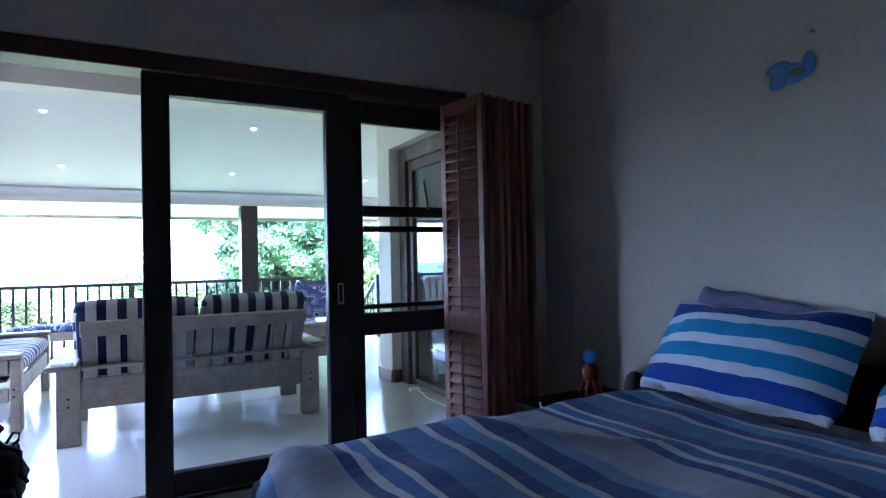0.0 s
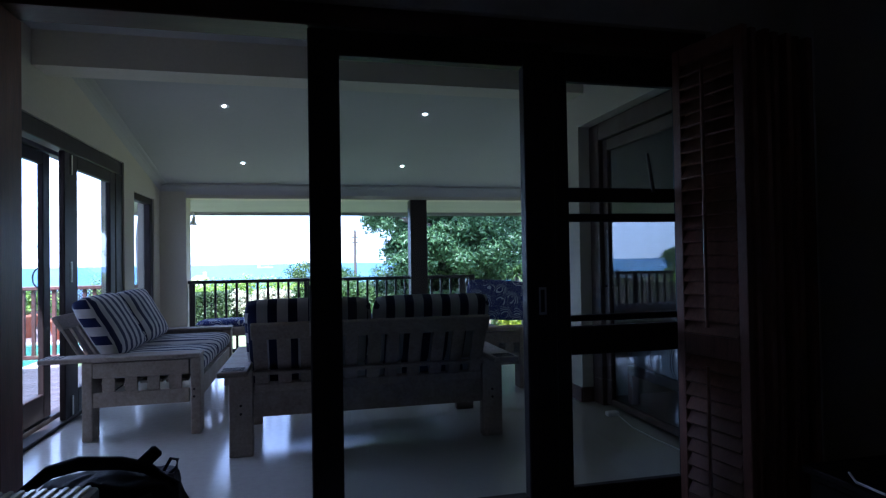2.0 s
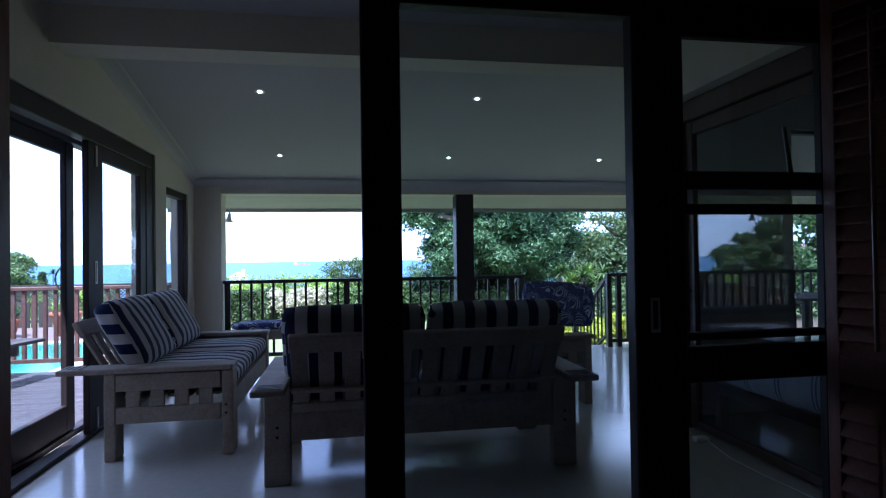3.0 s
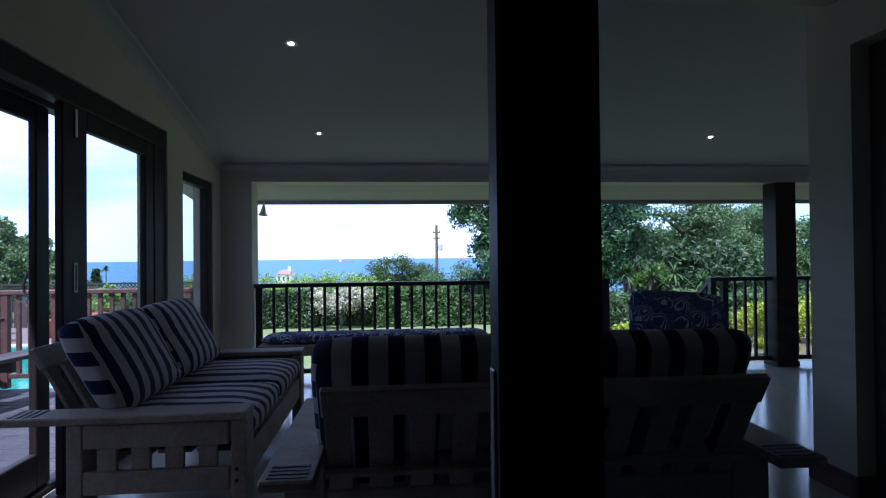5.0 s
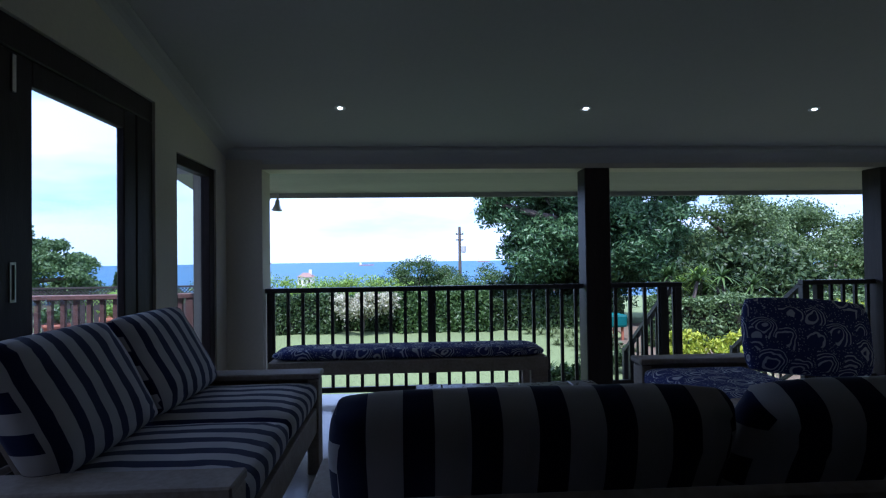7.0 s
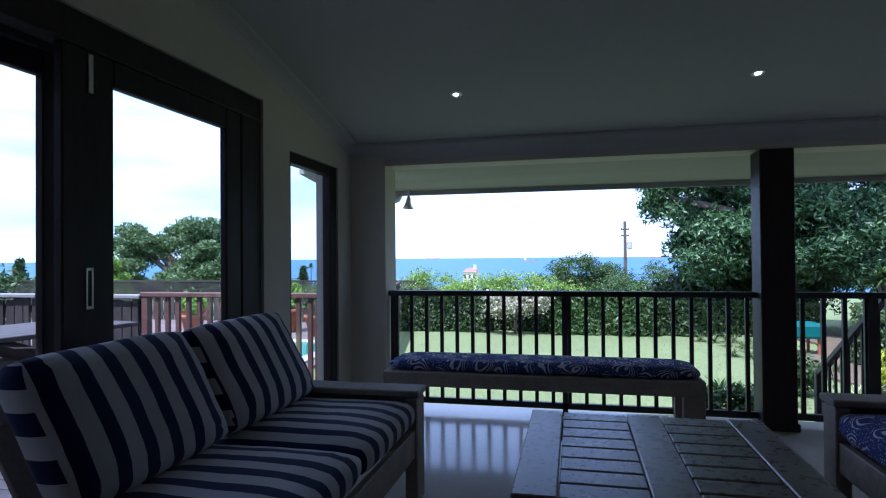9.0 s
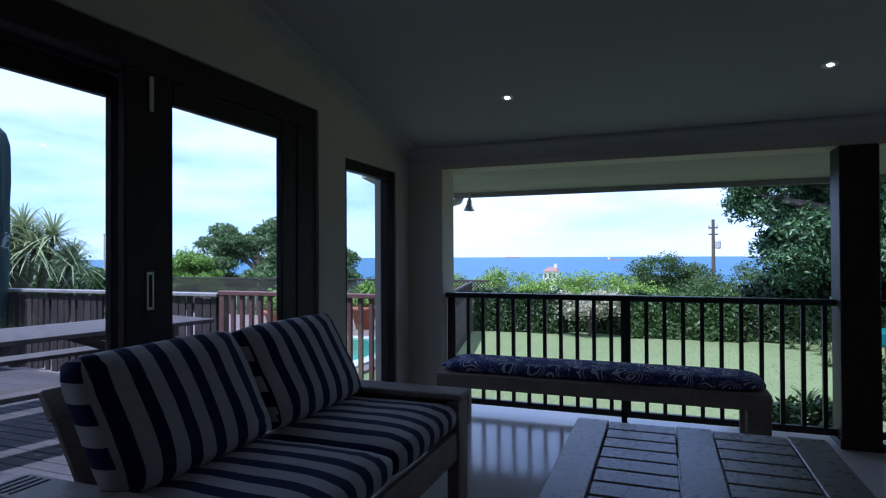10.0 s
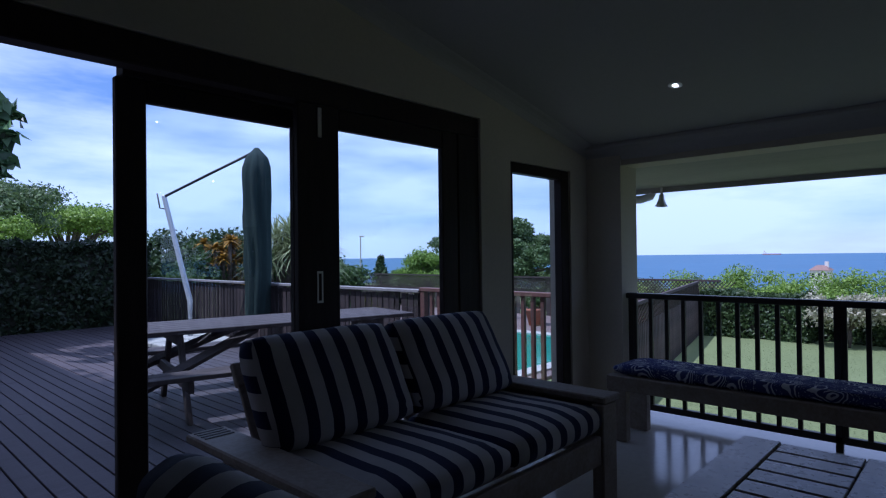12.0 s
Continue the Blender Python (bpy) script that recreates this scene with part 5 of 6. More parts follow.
bm = bmesh.new()
xs = [-4500, -2500, -1200, -600, -300, -160, -90, -60, -45, -36] + list(range(-30, 31, 3)) + [36, 45, 60, 90, 160, 300, 600, 1200, 2500, 4500]
ys = [-4500, -2000, -800, -300, -120, -60, -30, -15, -6, 0, 4, 8, 11] + [12 + 1.5 * k for k in range(16)] + [40, 48, 60, 80, 110, 160, 240, 340, 500, 800, 1500, 2800, 4500]
rows = []
for y in ys:
    rows.append([bm.verts.new((x, y, max(-40.0, ground_z(x, y) + (0.03 * noise.noise(Vector((x * 0.3, y * 0.3, 0))) if 11 < y < 40 else 0)))) for x in xs])
for a, b in zip(rows, rows[1:]):
    for k in range(len(xs) - 1):
        bm.faces.new((a[k], a[k + 1], b[k + 1], b[k]))
lawn_mat = material("lawn", (0.175, 0.215, 0.096), 0.9, vary=0.12, scale=0.6, fine=14, bump=0.3, spec=0.1, bump_dist=0.03)
structure("ground", bm, lawn_mat, "mown green lawn that falls away to the coast", "ground", True)

bm = bmesh.new()
bmesh.ops.create_circle(bm, cap_ends=True, segments=160, radius=4800)
bmesh.ops.translate(bm, vec=(0, 0, -20.6), verts=bm.verts)
sea_mat = material("sea", (0.020, 0.105, 0.20), 0.42, vary=0.15, scale=0.004, fine=0.05, bump=0.15, spec=0.22, stretch=(1, 3, 1), bump_dist=2.0)
structure("water_sea", bm, sea_mat, "calm blue sea out to the horizon", "sea")

# flower beds and paths in the garden
bm = bmesh.new()
edge = [(4.1 + 0.5 * math.sin(k * 0.9) + 0.10 * k, 13.2 + k * 0.8) for k in range(12)]
ring = [bm.verts.new((x, y, LAWN + 0.05)) for x, y in edge] + [bm.verts.new((13.5, 22.0, LAWN + 0.05)), bm.verts.new((13.5, 13.2, LAWN + 0.05))]
bm.faces.new(ring)
r = bmesh.ops.extrude_face_region(bm, geom=bm.faces[:])
bmesh.ops.translate(bm, vec=(0, 0, -0.12), verts=[g for g in r["geom"] if isinstance(g, bmesh.types.BMVert)])
bmesh.ops.recalc_face_normals(bm, faces=bm.faces[:])
structure("ground_flower_bed", bm, M["soil"], "brown earth of a flower bed", "flower bed")
for i, (x, y) in enumerate([(3.2, 12.5), (3.3, 13.2), (3.6, 13.9), (4.1, 14.4), (4.9, 14.7)]):
    bm = bmesh.new()
    bmesh.ops.create_circle(bm, cap_ends=True, segments=9, radius=0.33)
    for v in bm.verts:
        v.co *= 1 + 0.18 * noise.noise(v.co * 3 + Vector((i, 0, 0)))
    r = bmesh.ops.extrude_face_region(bm, geom=bm.faces[:])
    bmesh.ops.translate(bm, vec=(0, 0, 0.05), verts=[g for g in r["geom"] if isinstance(g, bmesh.types.BMVert)])
    bmesh.ops.translate(bm, vec=(x, y, LAWN), verts=bm.verts)
    bmesh.ops.recalc_face_normals(bm, faces=bm.faces[:])
    tagged(link("stepping_stone", bm, M["paving"]), "flat reddish stepping stone in the grass", "stone", "stepping stones")

rng = np.random.default_rng(77)
n = 40000
gx, gy = rng.uniform(-3.2, 6.0, n), 11.3 + rng.random(n) ** 1.5 * 9.8
keep = gx < 4.0 + 0.1 * (gy - 13)
pts = np.stack([gx, gy, np.full(n, LAWN + 0.015)], 1)[keep]
gr = tagged(new("grass"), "short mown grass blades", "grass", kind="stuff")
leaf_cloud("blades", pts, np.tile(np.array([[0.0, -0.15, 1.2]]), (len(pts), 1)), 0.016, M["grassleaf"], gr, rng, 0.3, 0.22)

# ---------------------------------------------------------------- garden beyond the railing
hedge("hedge", "dense green clipped hedge at the end of the lawn", -4.3, -2.0, 21.2, 22.0, LAWN, 0.36, 9000, 0.055, M["hedgeleaf"], 1)
hedge("hedge", "leafy green hedge at the end of the lawn", -0.2, 2.2, 21.2, 22.0, LAWN, 0.34, 7500, 0.075, M["midleaf"], 2)
hedge("hedge", "dark low hedge behind the blossom", -2.0, -0.2, 21.7, 22.3, LAWN, 0.25, 4500, 0.06, M["hedgeleaf"], 3)
hedge("hedge", "dark clipped hedge below the large tree", 2.2, 6.0, 21.4, 22.2, LAWN, 0.15, 9000, 0.07, M["hedgeleaf"], 4)
rng = np.random.default_rng(8)
make_tree("shrub", "cream-blossomed shrub with a bare stem before the hedge", (-1.2, 21.1, LAWN), clumps(rng, (-1.2, 21.1, 0.05), (0.85, 0.35, 0.26), 26, 0.22, 0.9, -1), 5000, 0.045, M["cream"], 9, 0.05, category="shrub")
make_tree("shrub", "green shrub below the railing", (1.95, 13.0, LAWN), clumps(rng, (1.95, 13.0, -0.42), (0.36, 0.32, 0.26), 16, 0.17, 0.9, -1), 2600, 0.040, M["midleaf"], 10, 0.03, category="shrub")
make_tree("shrub", "green shrub beside the lawn", (3.3, 15.4, LAWN), clumps(rng, (3.3, 15.4, -0.45), (0.4, 0.35, 0.25), 16, 0.18, 0.9, -1), 2200, 0.045, M["hedgeleaf"], 12, 0.03, category="shrub")
for k, (x, y, s) in enumerate(((4.9, 15.6, 0.40), (5.6, 15.3, 0.34), (5.3, 14.7, 0.26), (6.4, 15.9, 0.40), (7.4, 14.8, 0.36), (8.1, 16.1, 0.62), (9.0, 16.4, 0.6))):
    make_tree("shrub", "bright yellow-green shrub in the flower bed", (x, y, LAWN), clumps(rng, (x, y, LAWN + s * 0.9), (s, s, s * 0.7), 14, s * 0.45, 0.9, -1), 2400, 0.042, M["yellowleaf"], 20 + k, 0.03, category="shrub")
hedge("hedge", "low clipped hedge behind the flower bed", 5.2, 11.0, 17.2, 18.0, LAWN, 0.36, 16000, 0.05, M["softleaf"], 5)


def strap_plant(name, label, base, heads, mat, seed, L=0.7, per=34, w=0.035, category="plant", stems=True):
    """Stems that end in rosettes of arching strap leaves."""
    rng = np.random.default_rng(seed)
    t = thing(name, label, category, base)
    if stems:
        for hx, hy, hz in heads:
            part("stem", tube([(hx * 0.25, hy * 0.25, -0.1), (hx * 0.7, hy * 0.7, hz * 0.55), (hx, hy, hz)], [0.06, 0.05, 0.04], 6), M["bark"], t, smooth=True)
    vs, fs = [], []
    for hx, hy, hz in heads:
        for k in range(per):
            a = rng.uniform(0, 2 * math.pi)
            e = rng.uniform(-0.1, 1.35)
            l = L * rng.uniform(0.7, 1.1)
            d = np.array([math.cos(a) * math.cos(e), math.sin(a) * math.cos(e), math.sin(e)])
            side = np.array([-math.sin(a), math.cos(a), 0])
            p = np.array([hx, hy, hz])
            i0 = len(vs)
            for s in range(5):
                u = s / 4
                q = p + d * l * u - np.array([0, 0, 1]) * 0.45 * l * u * u
                ww = w * (1 - u) ** 0.7 + 0.003
                vs.append(q + side * ww)
                vs.append(q - side * ww)
            for s in range(4):
                j = i0 + 2 * s
                fs.append((j, j + 1, j + 3, j + 2))
    me = bpy.data.meshes.new("leaves")
    me.from_pydata([tuple(v) for v in vs], [], fs)
    me.materials.append(mat)
    ob = new("leaves", me)
    ob.parent = t
    return t


rng = np.random.default_rng(4)
for k, (x, y) in enumerate(((6.7, 19.6), (7.4, 20.1), (8.1, 19.6))):
    hs = [(rng.uniform(-0.6, 0.6), rng.uniform(-0.4, 0.4), rng.uniform(0.4, 1.5)) for _ in range(6)]
    strap_plant("dracaena", "tall dracaena with rosettes of narrow green leaves", (x, y, LAWN), hs, M["limeleaf"] if k % 2 else M["midleaf"], 40 + k, 0.62)
strap_plant("strap_plant", "pale green strap-leaved plant in the bed", (6.2, 14.6, LAWN), [(0, 0, 0.05), (0.5, 0.2, 0.05), (-0.4, 0.2, 0.05), (0.9, -0.1, 0.05)], M["palmleaf"], 50, 0.5, 40, 0.02, stems=False)
for k, (x, y) in enumerate(((3.7, 16.6), (3.9, 17.5), (3.6, 18.3), (4.0, 18.9), (3.8, 19.6), (4.3, 16.9), (3.4, 20.4), (4.1, 20.3))):
    strap_plant("grass_tuft", "tuft of rough grass at the edge of the lawn", (x, y, LAWN), [(0, 0, 0.02), (0.3, 0.15, 0.02), (-0.25, 0.2, 0.02)], M["grassleaf"], 170 + k, 0.34, 60, 0.010, "grass", stems=False)
for k, (x, y) in enumerate(((4.35, 13.9), (4.75, 14.5), (5.1, 13.8), (4.0, 14.9))):
    strap_plant("strap_plant", "pale green strap-leaved plant in the bed", (x, y, LAWN), [(0, 0, 0.06), (0.22, 0.12, 0.05)], M["palmleaf"], 150 + k, 0.42, 46, 0.016, stems=False)
strap_plant("strap_plant", "green strap-leaved plant below the railing", (2.6, 14.4, LAWN), [(0, 0, 0.05), (0.4, 0.3, 0.05), (-0.3, 0.6, 0.05)], M["midleaf"], 51, 0.5, 40, 0.02, stems=False)
strap_plant("banana_plant", "large-leaved banana plant beyond the hedge", (3.3, 27.0, ground_z(3.3, 27)), [(0, 0, 0.5), (0.8, 0.3, 0.3), (-0.4, 0.5, 0.3)], M["palmleaf"], 52, 1.7, 12, 0.17)

# the large tree over the garden
rng = np.random.default_rng(15)
bl = clumps(rng, (5.9, 23.4, 4.6), (3.1, 2.4, 3.2), 70, 0.72, 0.75, -0.9) + clumps(rng, (2.7, 22.4, 3.9), (1.1, 1.0, 1.0), 18, 0.46, 0.8, -1) + clumps(rng, (2.75, 21.6, 3.0), (0.95, 0.7, 0.85), 22, 0.34, 0.85, -1)
bl += clumps(rng, (3.5, 21.6, 1.4), (0.8, 0.6, 1.0), 20, 0.40, 0.85, -1) + clumps(rng, (5.4, 21.2, 1.7), (1.5, 0.5, 0.9), 18, 0.44, 0.85, -1) + clumps(rng, (4.4, 22.2, 2.0), (1.4, 0.9, 1.2), 18, 0.5, 0.8, -1)
bl += clumps(rng, (6.6, 22.0, 1.6), (1.5, 0.9, 1.3), 18, 0.55, 0.8, -1) + clumps(rng, (6.4, 24.4, 1.4), (2.2, 0.6, 1.5), 16, 0.7, 0.8, -1) + clumps(rng, (8.2, 22.6, 3.6), (1.0, 0.9, 1.2), 10, 0.5, 0.8, -1)
# unseen overhang, added above the view to shade the lower front crown
bl += clumps(rng, (5.2, 20.5, 6.1), (2.3, 1.0, 0.7), 30, 0.72, 0.7, -1)
make_tree("garden_tree", "large glossy dark green tree over the garden", (6.0, 23.6, LAWN), bl, 320000, 0.072, M["mango"], 16, 0.36, limbs=9, aspect=0.33)
bl = clumps(rng, (15.0, 27.5, 0.9), (4.8, 2.6, 1.9), 60, 0.80, 0.8, -1) + clumps(rng, (10.8, 25.0, 1.4), (1.9, 1.4, 2.0), 26, 0.62, 0.8, -1)
make_tree("garden_tree", "broad mid-green tree at the side of the garden", (14.0, 28.0, -1.0), bl, 140000, 0.058, M["softleaf"], 17, 0.30, limbs=7)
bl = clumps(rng, (24.0, 24.0, 2.0), (6.0, 4.0, 3.2), 46, 1.5, 0.8, -1)
make_tree("garden_tree", "broad green tree beyond the side fence", (24.0, 24.5, -1.0), bl, 20000, 0.17, M["midleaf"], 18, 0.4, limbs=12)
bl = clumps(rng, (15.5, 20.5, 4.6), (4.0, 1.0, 0.45), 16, 0.34, 0.7, -1)
make_tree("garden_tree", "high thin branches reaching over the garden", (19.0, 21.0, LAWN), bl, 2600, 0.11, M["mango"], 19, 0.22, limbs=16)
bl = clumps(rng, (4.4, 22.9, 0.3), (1.9, 0.5, 0.8), 24, 0.5, 0.9, -1)
make_tree("shrub", "dense dark shrubs behind the hedge below the large tree", (4.4, 23.0, LAWN), bl, 9000, 0.085, M["hedgeleaf"], 23, 0.06, category="shrub")
bl = clumps(rng, (9.5, 21.2, 0.5), (2.4, 0.6, 1.0), 22, 0.55, 0.9, -1)
make_tree("shrub", "dense dark shrubs under the trees", (9.5, 21.4, LAWN), bl, 9000, 0.085, M["hedgeleaf"], 21, 0.06, category="shrub")
bl = clumps(rng, (13.5, 18.8, 0.2), (2.6, 0.8, 0.9), 22, 0.6, 0.9, -1)
make_tree("shrub", "dense green shrubs under the trees", (13.5, 19.0, LAWN), bl, 8000, 0.085, M["midleaf"], 22, 0.06, category="shrub")

# white palisade, covered thing in the garden
t = thing("palisade_fence", "pale palisade fence at the garden's end", "fence", (9.0, 24.2, -0.75))
for k in range(34):
    part("pale", box(k * 0.12, k * 0.12 + 0.06, 0, 0.02, 0, 1.15, 0.004), M["white"], t)
for z in (0.25, 0.95):
    part("rail", box(0, 4.05, 0.022, 0.05, z, z + 0.05), M["white"], t)
t = thing("garden_trailer", "low garden cart under a teal tarpaulin", "cart", (4.62, 19.0, LAWN + 0.14))
bm = box(-0.42, 0.42, -0.35, 0.35, 0.22, 0.50, 0.05, seg=2)
for v in bm.verts:
    v.co += 0.03 * Vector((noise.noise(v.co * 4), noise.noise(v.co * 4 + Vector((2, 2, 2))), 0.8 * noise.noise(v.co * 3 + Vector((5, 1, 2)))))
part("tarpaulin", bm, M["teal"], t, "teal tarpaulin")
for x in (-0.34, 0.30):
    for y in (-0.3, 0.26):
        part("leg", box(x, x + 0.05, y, y + 0.05, -0.16, 0.24), M["terracotta"], t)

# neighbouring house seen through the far window
t = thing("neighbour_house", "white gabled house beyond the garden", "house", (23.6, 30.0, -1.6))
bm = bmesh.new()
prof = [(-4, 0), (4, 0), (4, 3.2), (-4, 1.6)]
a = [bm.verts.new((x, 0, z)) for x, z in prof]
b = [bm.verts.new((x, 6, z)) for x, z in prof]
for k in range(4):
    bm.faces.new((a[k], a[(k + 1) % 4], b[(k + 1) % 4], b[k]))
bm.faces.new(a[::-1])
bm.faces.new(b)
bmesh.ops.recalc_face_normals(bm, faces=bm.faces[:])
part("wall", bm, M["white"], t)
bm = box(-4.3, 4.3, -0.3, 6.3, 0, 0.14)
for v in bm.verts:
    v.co.z += 2.42 + 0.2 * v.co.x
part("roof", bm, M["rooftile"], t)
part("window", box(-1.2, 0.0, -0.03, 0.0, 0.8, 1.7), M["pane_dark"], t)

# ---------------------------------------------------------------- beyond the hedge
rng = np.random.default_rng(31)
for k, (x, y, rx, rz, mat, n) in enumerate(((-6.2, 33, 2.4, 1.5, "limeleaf", 9000), (-2.6, 34, 2.2, 1.4, "limeleaf", 8000), (0.25, 36, 2.1, 2.0, "midleaf", 11000), (4.0, 38, 2.2, 1.6, "midleaf", 7000),
                                            (-10.2, 36, 3.0, 1.6, "farleaf", 8000), (-15, 40, 3.4, 1.8, "farleaf", 8000), (8.5, 37, 3.0, 3.2, "farleaf", 9000), (-4.4, 31, 2.0, 1.2, "limeleaf", 8000), (-8.0, 32, 2.2, 1.2, "limeleaf", 8000), (-0.8, 32, 1.8, 1.2, "limeleaf", 6000), (2.4, 34, 1.8, 1.3, "midleaf", 6000), (-12.5, 33, 2.6, 1.2, "limeleaf", 7000), (-1.1, 36, 1.5, 1.8, "softleaf", 8000), (1.6, 36.4, 1.4, 1.8, "midleaf", 8000))):
    top = {0: 0.40, 1: 0.26, 2: 1.0, 3: 0.60, 4: 0.05, 5: 0.0, 6: 2.6, 7: 0.14, 8: 0.16, 9: 0.10, 10: 0.36, 11: 0.0, 12: 0.72, 13: 0.84}[k]
    bl = clumps(rng, (x, y, top - rz), (rx, 1.6, rz), 34, 0.62, 0.8, -1)
    make_tree("bush", "sunlit bush on the slope beyond the hedge", (x, y, ground_z(x, y)), bl, int(n * 1.9), 0.055, M[mat], 60 + k, 0.12, category="bush", loose=0.3)
t = thing("utility_pole", "wooden utility pole with cross-arms and wires", "pole", (3.18, 41, ground_z(3.18, 41)))
part("pole", rod((0, 0, -0.5), (0, 0, 4.95), 0.12, 0.085), M["bark"], t)
for z in (4.1, 4.45):
    part("cross_arm", box(-0.24, 0.24, -0.04, 0.04, z, z + 0.08, 0.01), M["bark"], t)
for x in (-0.2, 0.0, 0.2):
    part("insulator", lathe([(0.03, 0), (0.05, 0.04), (0.03, 0.08), (0.045, 0.11), (0.0, 0.14)], 10, m=pose(x, 0, 4.53)), M["steel"], t)
part("transformer", lathe([(0.10, 3.35), (0.14, 3.4), (0.14, 3.75), (0.09, 3.8)], 12, m=pose(0.24, -0.05, 0)), M["concrete"], t)


def far_house(x, y, w, d, h, top, label):
    t = thing("coastal_house", label, "house", (x, y, top - h))
    part("wall", box(-w / 2, w / 2, -d / 2, d / 2, 0, h - 1.2), M["farwall"], t)
    bm = bmesh.new()
    for (px, py, pz) in [(-w / 2 - .3, -d / 2 - .3, h - 1.2), (w / 2 + .3, -d / 2 - .3, h - 1.2), (w / 2 + .3, d / 2 + .3, h - 1.2), (-w / 2 - .3, d / 2 + .3, h - 1.2), (-w / 4, 0, h), (w / 4, 0, h)]:
        bm.verts.new((px, py, pz))
    v = list(bm.verts)
    for f in [(0, 1, 5, 4), (2, 3, 4, 5), (1, 2, 5), (3, 0, 4), (3, 2, 1, 0)]:
        bm.faces.new([v[i] for i in f])
    part("roof", bm, M["rooftile"], t)
    for k in range(3):
        part("window", box(-w / 2 + w * (k + 0.3) / 3, -w / 2 + w * (k + 0.75) / 3, -d / 2 - 0.05, -d / 2, h - 3.0, h - 1.9), M["pane_dark"], t)
    part("chimney", box(w * 0.2, w * 0.2 + 0.8, -0.4, 0.4, h - 1.0, h + 0.9), M["farwall"], t)


far_house(-29.2, 175, 3.8, 6, 8.5, -2.3, "pale coastal house with a red roof among trees")


def ship(x, y, L, label):
    t = thing("cargo_ship", label, "ship", (x, y, -20.6), 4)
    bm = box(-L / 2, L / 2, -L * 0.07, L * 0.07, -1, L * 0.07)
    for v in bm.verts:
        if v.co.x > 0 and v.co.z > 0:
            v.co.x += L * 0.05
        if v.co.x > 0:
            v.co.y *= 0.3
    part("hull", bm, M["hull"], t)
    part("deckhouse", box(-L * 0.44, -L * 0.30, -L * 0.05, L * 0.05, L * 0.07, L * 0.20), M["shipw"], t)
    part("funnel", box(-L * 0.42, -L * 0.38, -L * 0.02, L * 0.02, L * 0.20, L * 0.25), M["hull"], t)
    part("mast", rod((L * 0.2, 0, L * 0.07), (L * 0.2, 0, L * 0.16), L * 0.006), M["shipw"], t)


ship(-150, 2100, 52, "pale red cargo ship at anchor on the sea")
ship(430, 3300, 70, "cargo ship at anchor near the horizon")
ship(90, 3500, 60, "cargo ship at anchor near the horizon")
ship(-900, 3700, 90, "cargo ship at anchor near the horizon")

# ---------------------------------------------------------------- deck, pool terrace, west garden
structure("wall_deck_base", box(-12.35, -1.75, 6.21, 11.0, LAWN - 0.1, -0.075), M["fence"], "dark timber base under the deck", "deck base")
structure("ground_terrace", box(-10.8, -4.35, 11.3, 22.4, LAWN - 0.1, LAWN + 0.06, 0.01), M["paving"], "reddish paved pool terrace", "terrace")
structure("ground_terrace_west", box(-16.5, -10.804, 17.2, 22.4, LAWN - 0.1, LAWN + 0.06, 0.01), M["paving"], "reddish paved terrace beside the fence", "terrace")
structure("ground_planting_bed", box(-16.5, -10.804, 11.3, 17.196, LAWN - 0.1, LAWN + 0.045, 0.01), M["soil"], "brown earth bed beyond the deck", "flower bed")
t = tagged(new("water_pool"), "turquoise swimming pool in the terrace", "pool", kind="structure")
part("water", box(-9.6, -4.9, 13.6, 18.4, LAWN + 0.062, LAWN + 0.075), M["pool"], t)
for a in [(-9.9, -9.6, 13.3, 18.7), (-4.9, -4.6, 13.3, 18.7), (-9.6, -4.9, 13.3, 13.6), (-9.6, -4.9, 18.4, 18.7)]:
    part("coping", box(*a, LAWN + 0.062, LAWN + 0.10, 0.008), M["concrete"], t)
railing("deck_railing", "weathered red-brown deck railing with square balusters", -3.896, -1.80, -0.02, 1.0, M["deckrail"], y=11.05, spacing=0.118, bal=0.040, posts=(-3.85, -2.0), drop=0.12)
rs = random.Random(21)
t = thing("deck_screen", "dark boarded timber screen with a sunlit-painted cap along the deck", "fence", (-12.3, 11.05, -0.02))
for k in range(76):
    x = k * 0.1105
    part("board", box(x + 0.004, x + 0.100 - rs.choice([0.0, 0.0, 0.012, 0.03]), -0.012, 0.012 + rs.uniform(-0.003, 0.003), rs.uniform(0.0, 0.03), 0.955 - rs.uniform(0.0, 0.03)), M["deckboard"], t)
for z in (0.15, 0.80):
    part("rail", box(0.0, 8.4, 0.018, 0.058, z, z + 0.08, 0.004), M["deckboard"], t)
part("cap", box(0.0, 8.4, -0.05, 0.062, 0.958, 0.995, 0.005), M["litcap"], t, "cap board, pale with painted sunlight")
for x in (0.05, 1.7, 3.4, 5.1, 6.8, 8.35):
    part("post", box(x - 0.045, x + 0.045, 0.060, 0.15, 0.0, 0.955, 0.004), M["deckboard"], t)


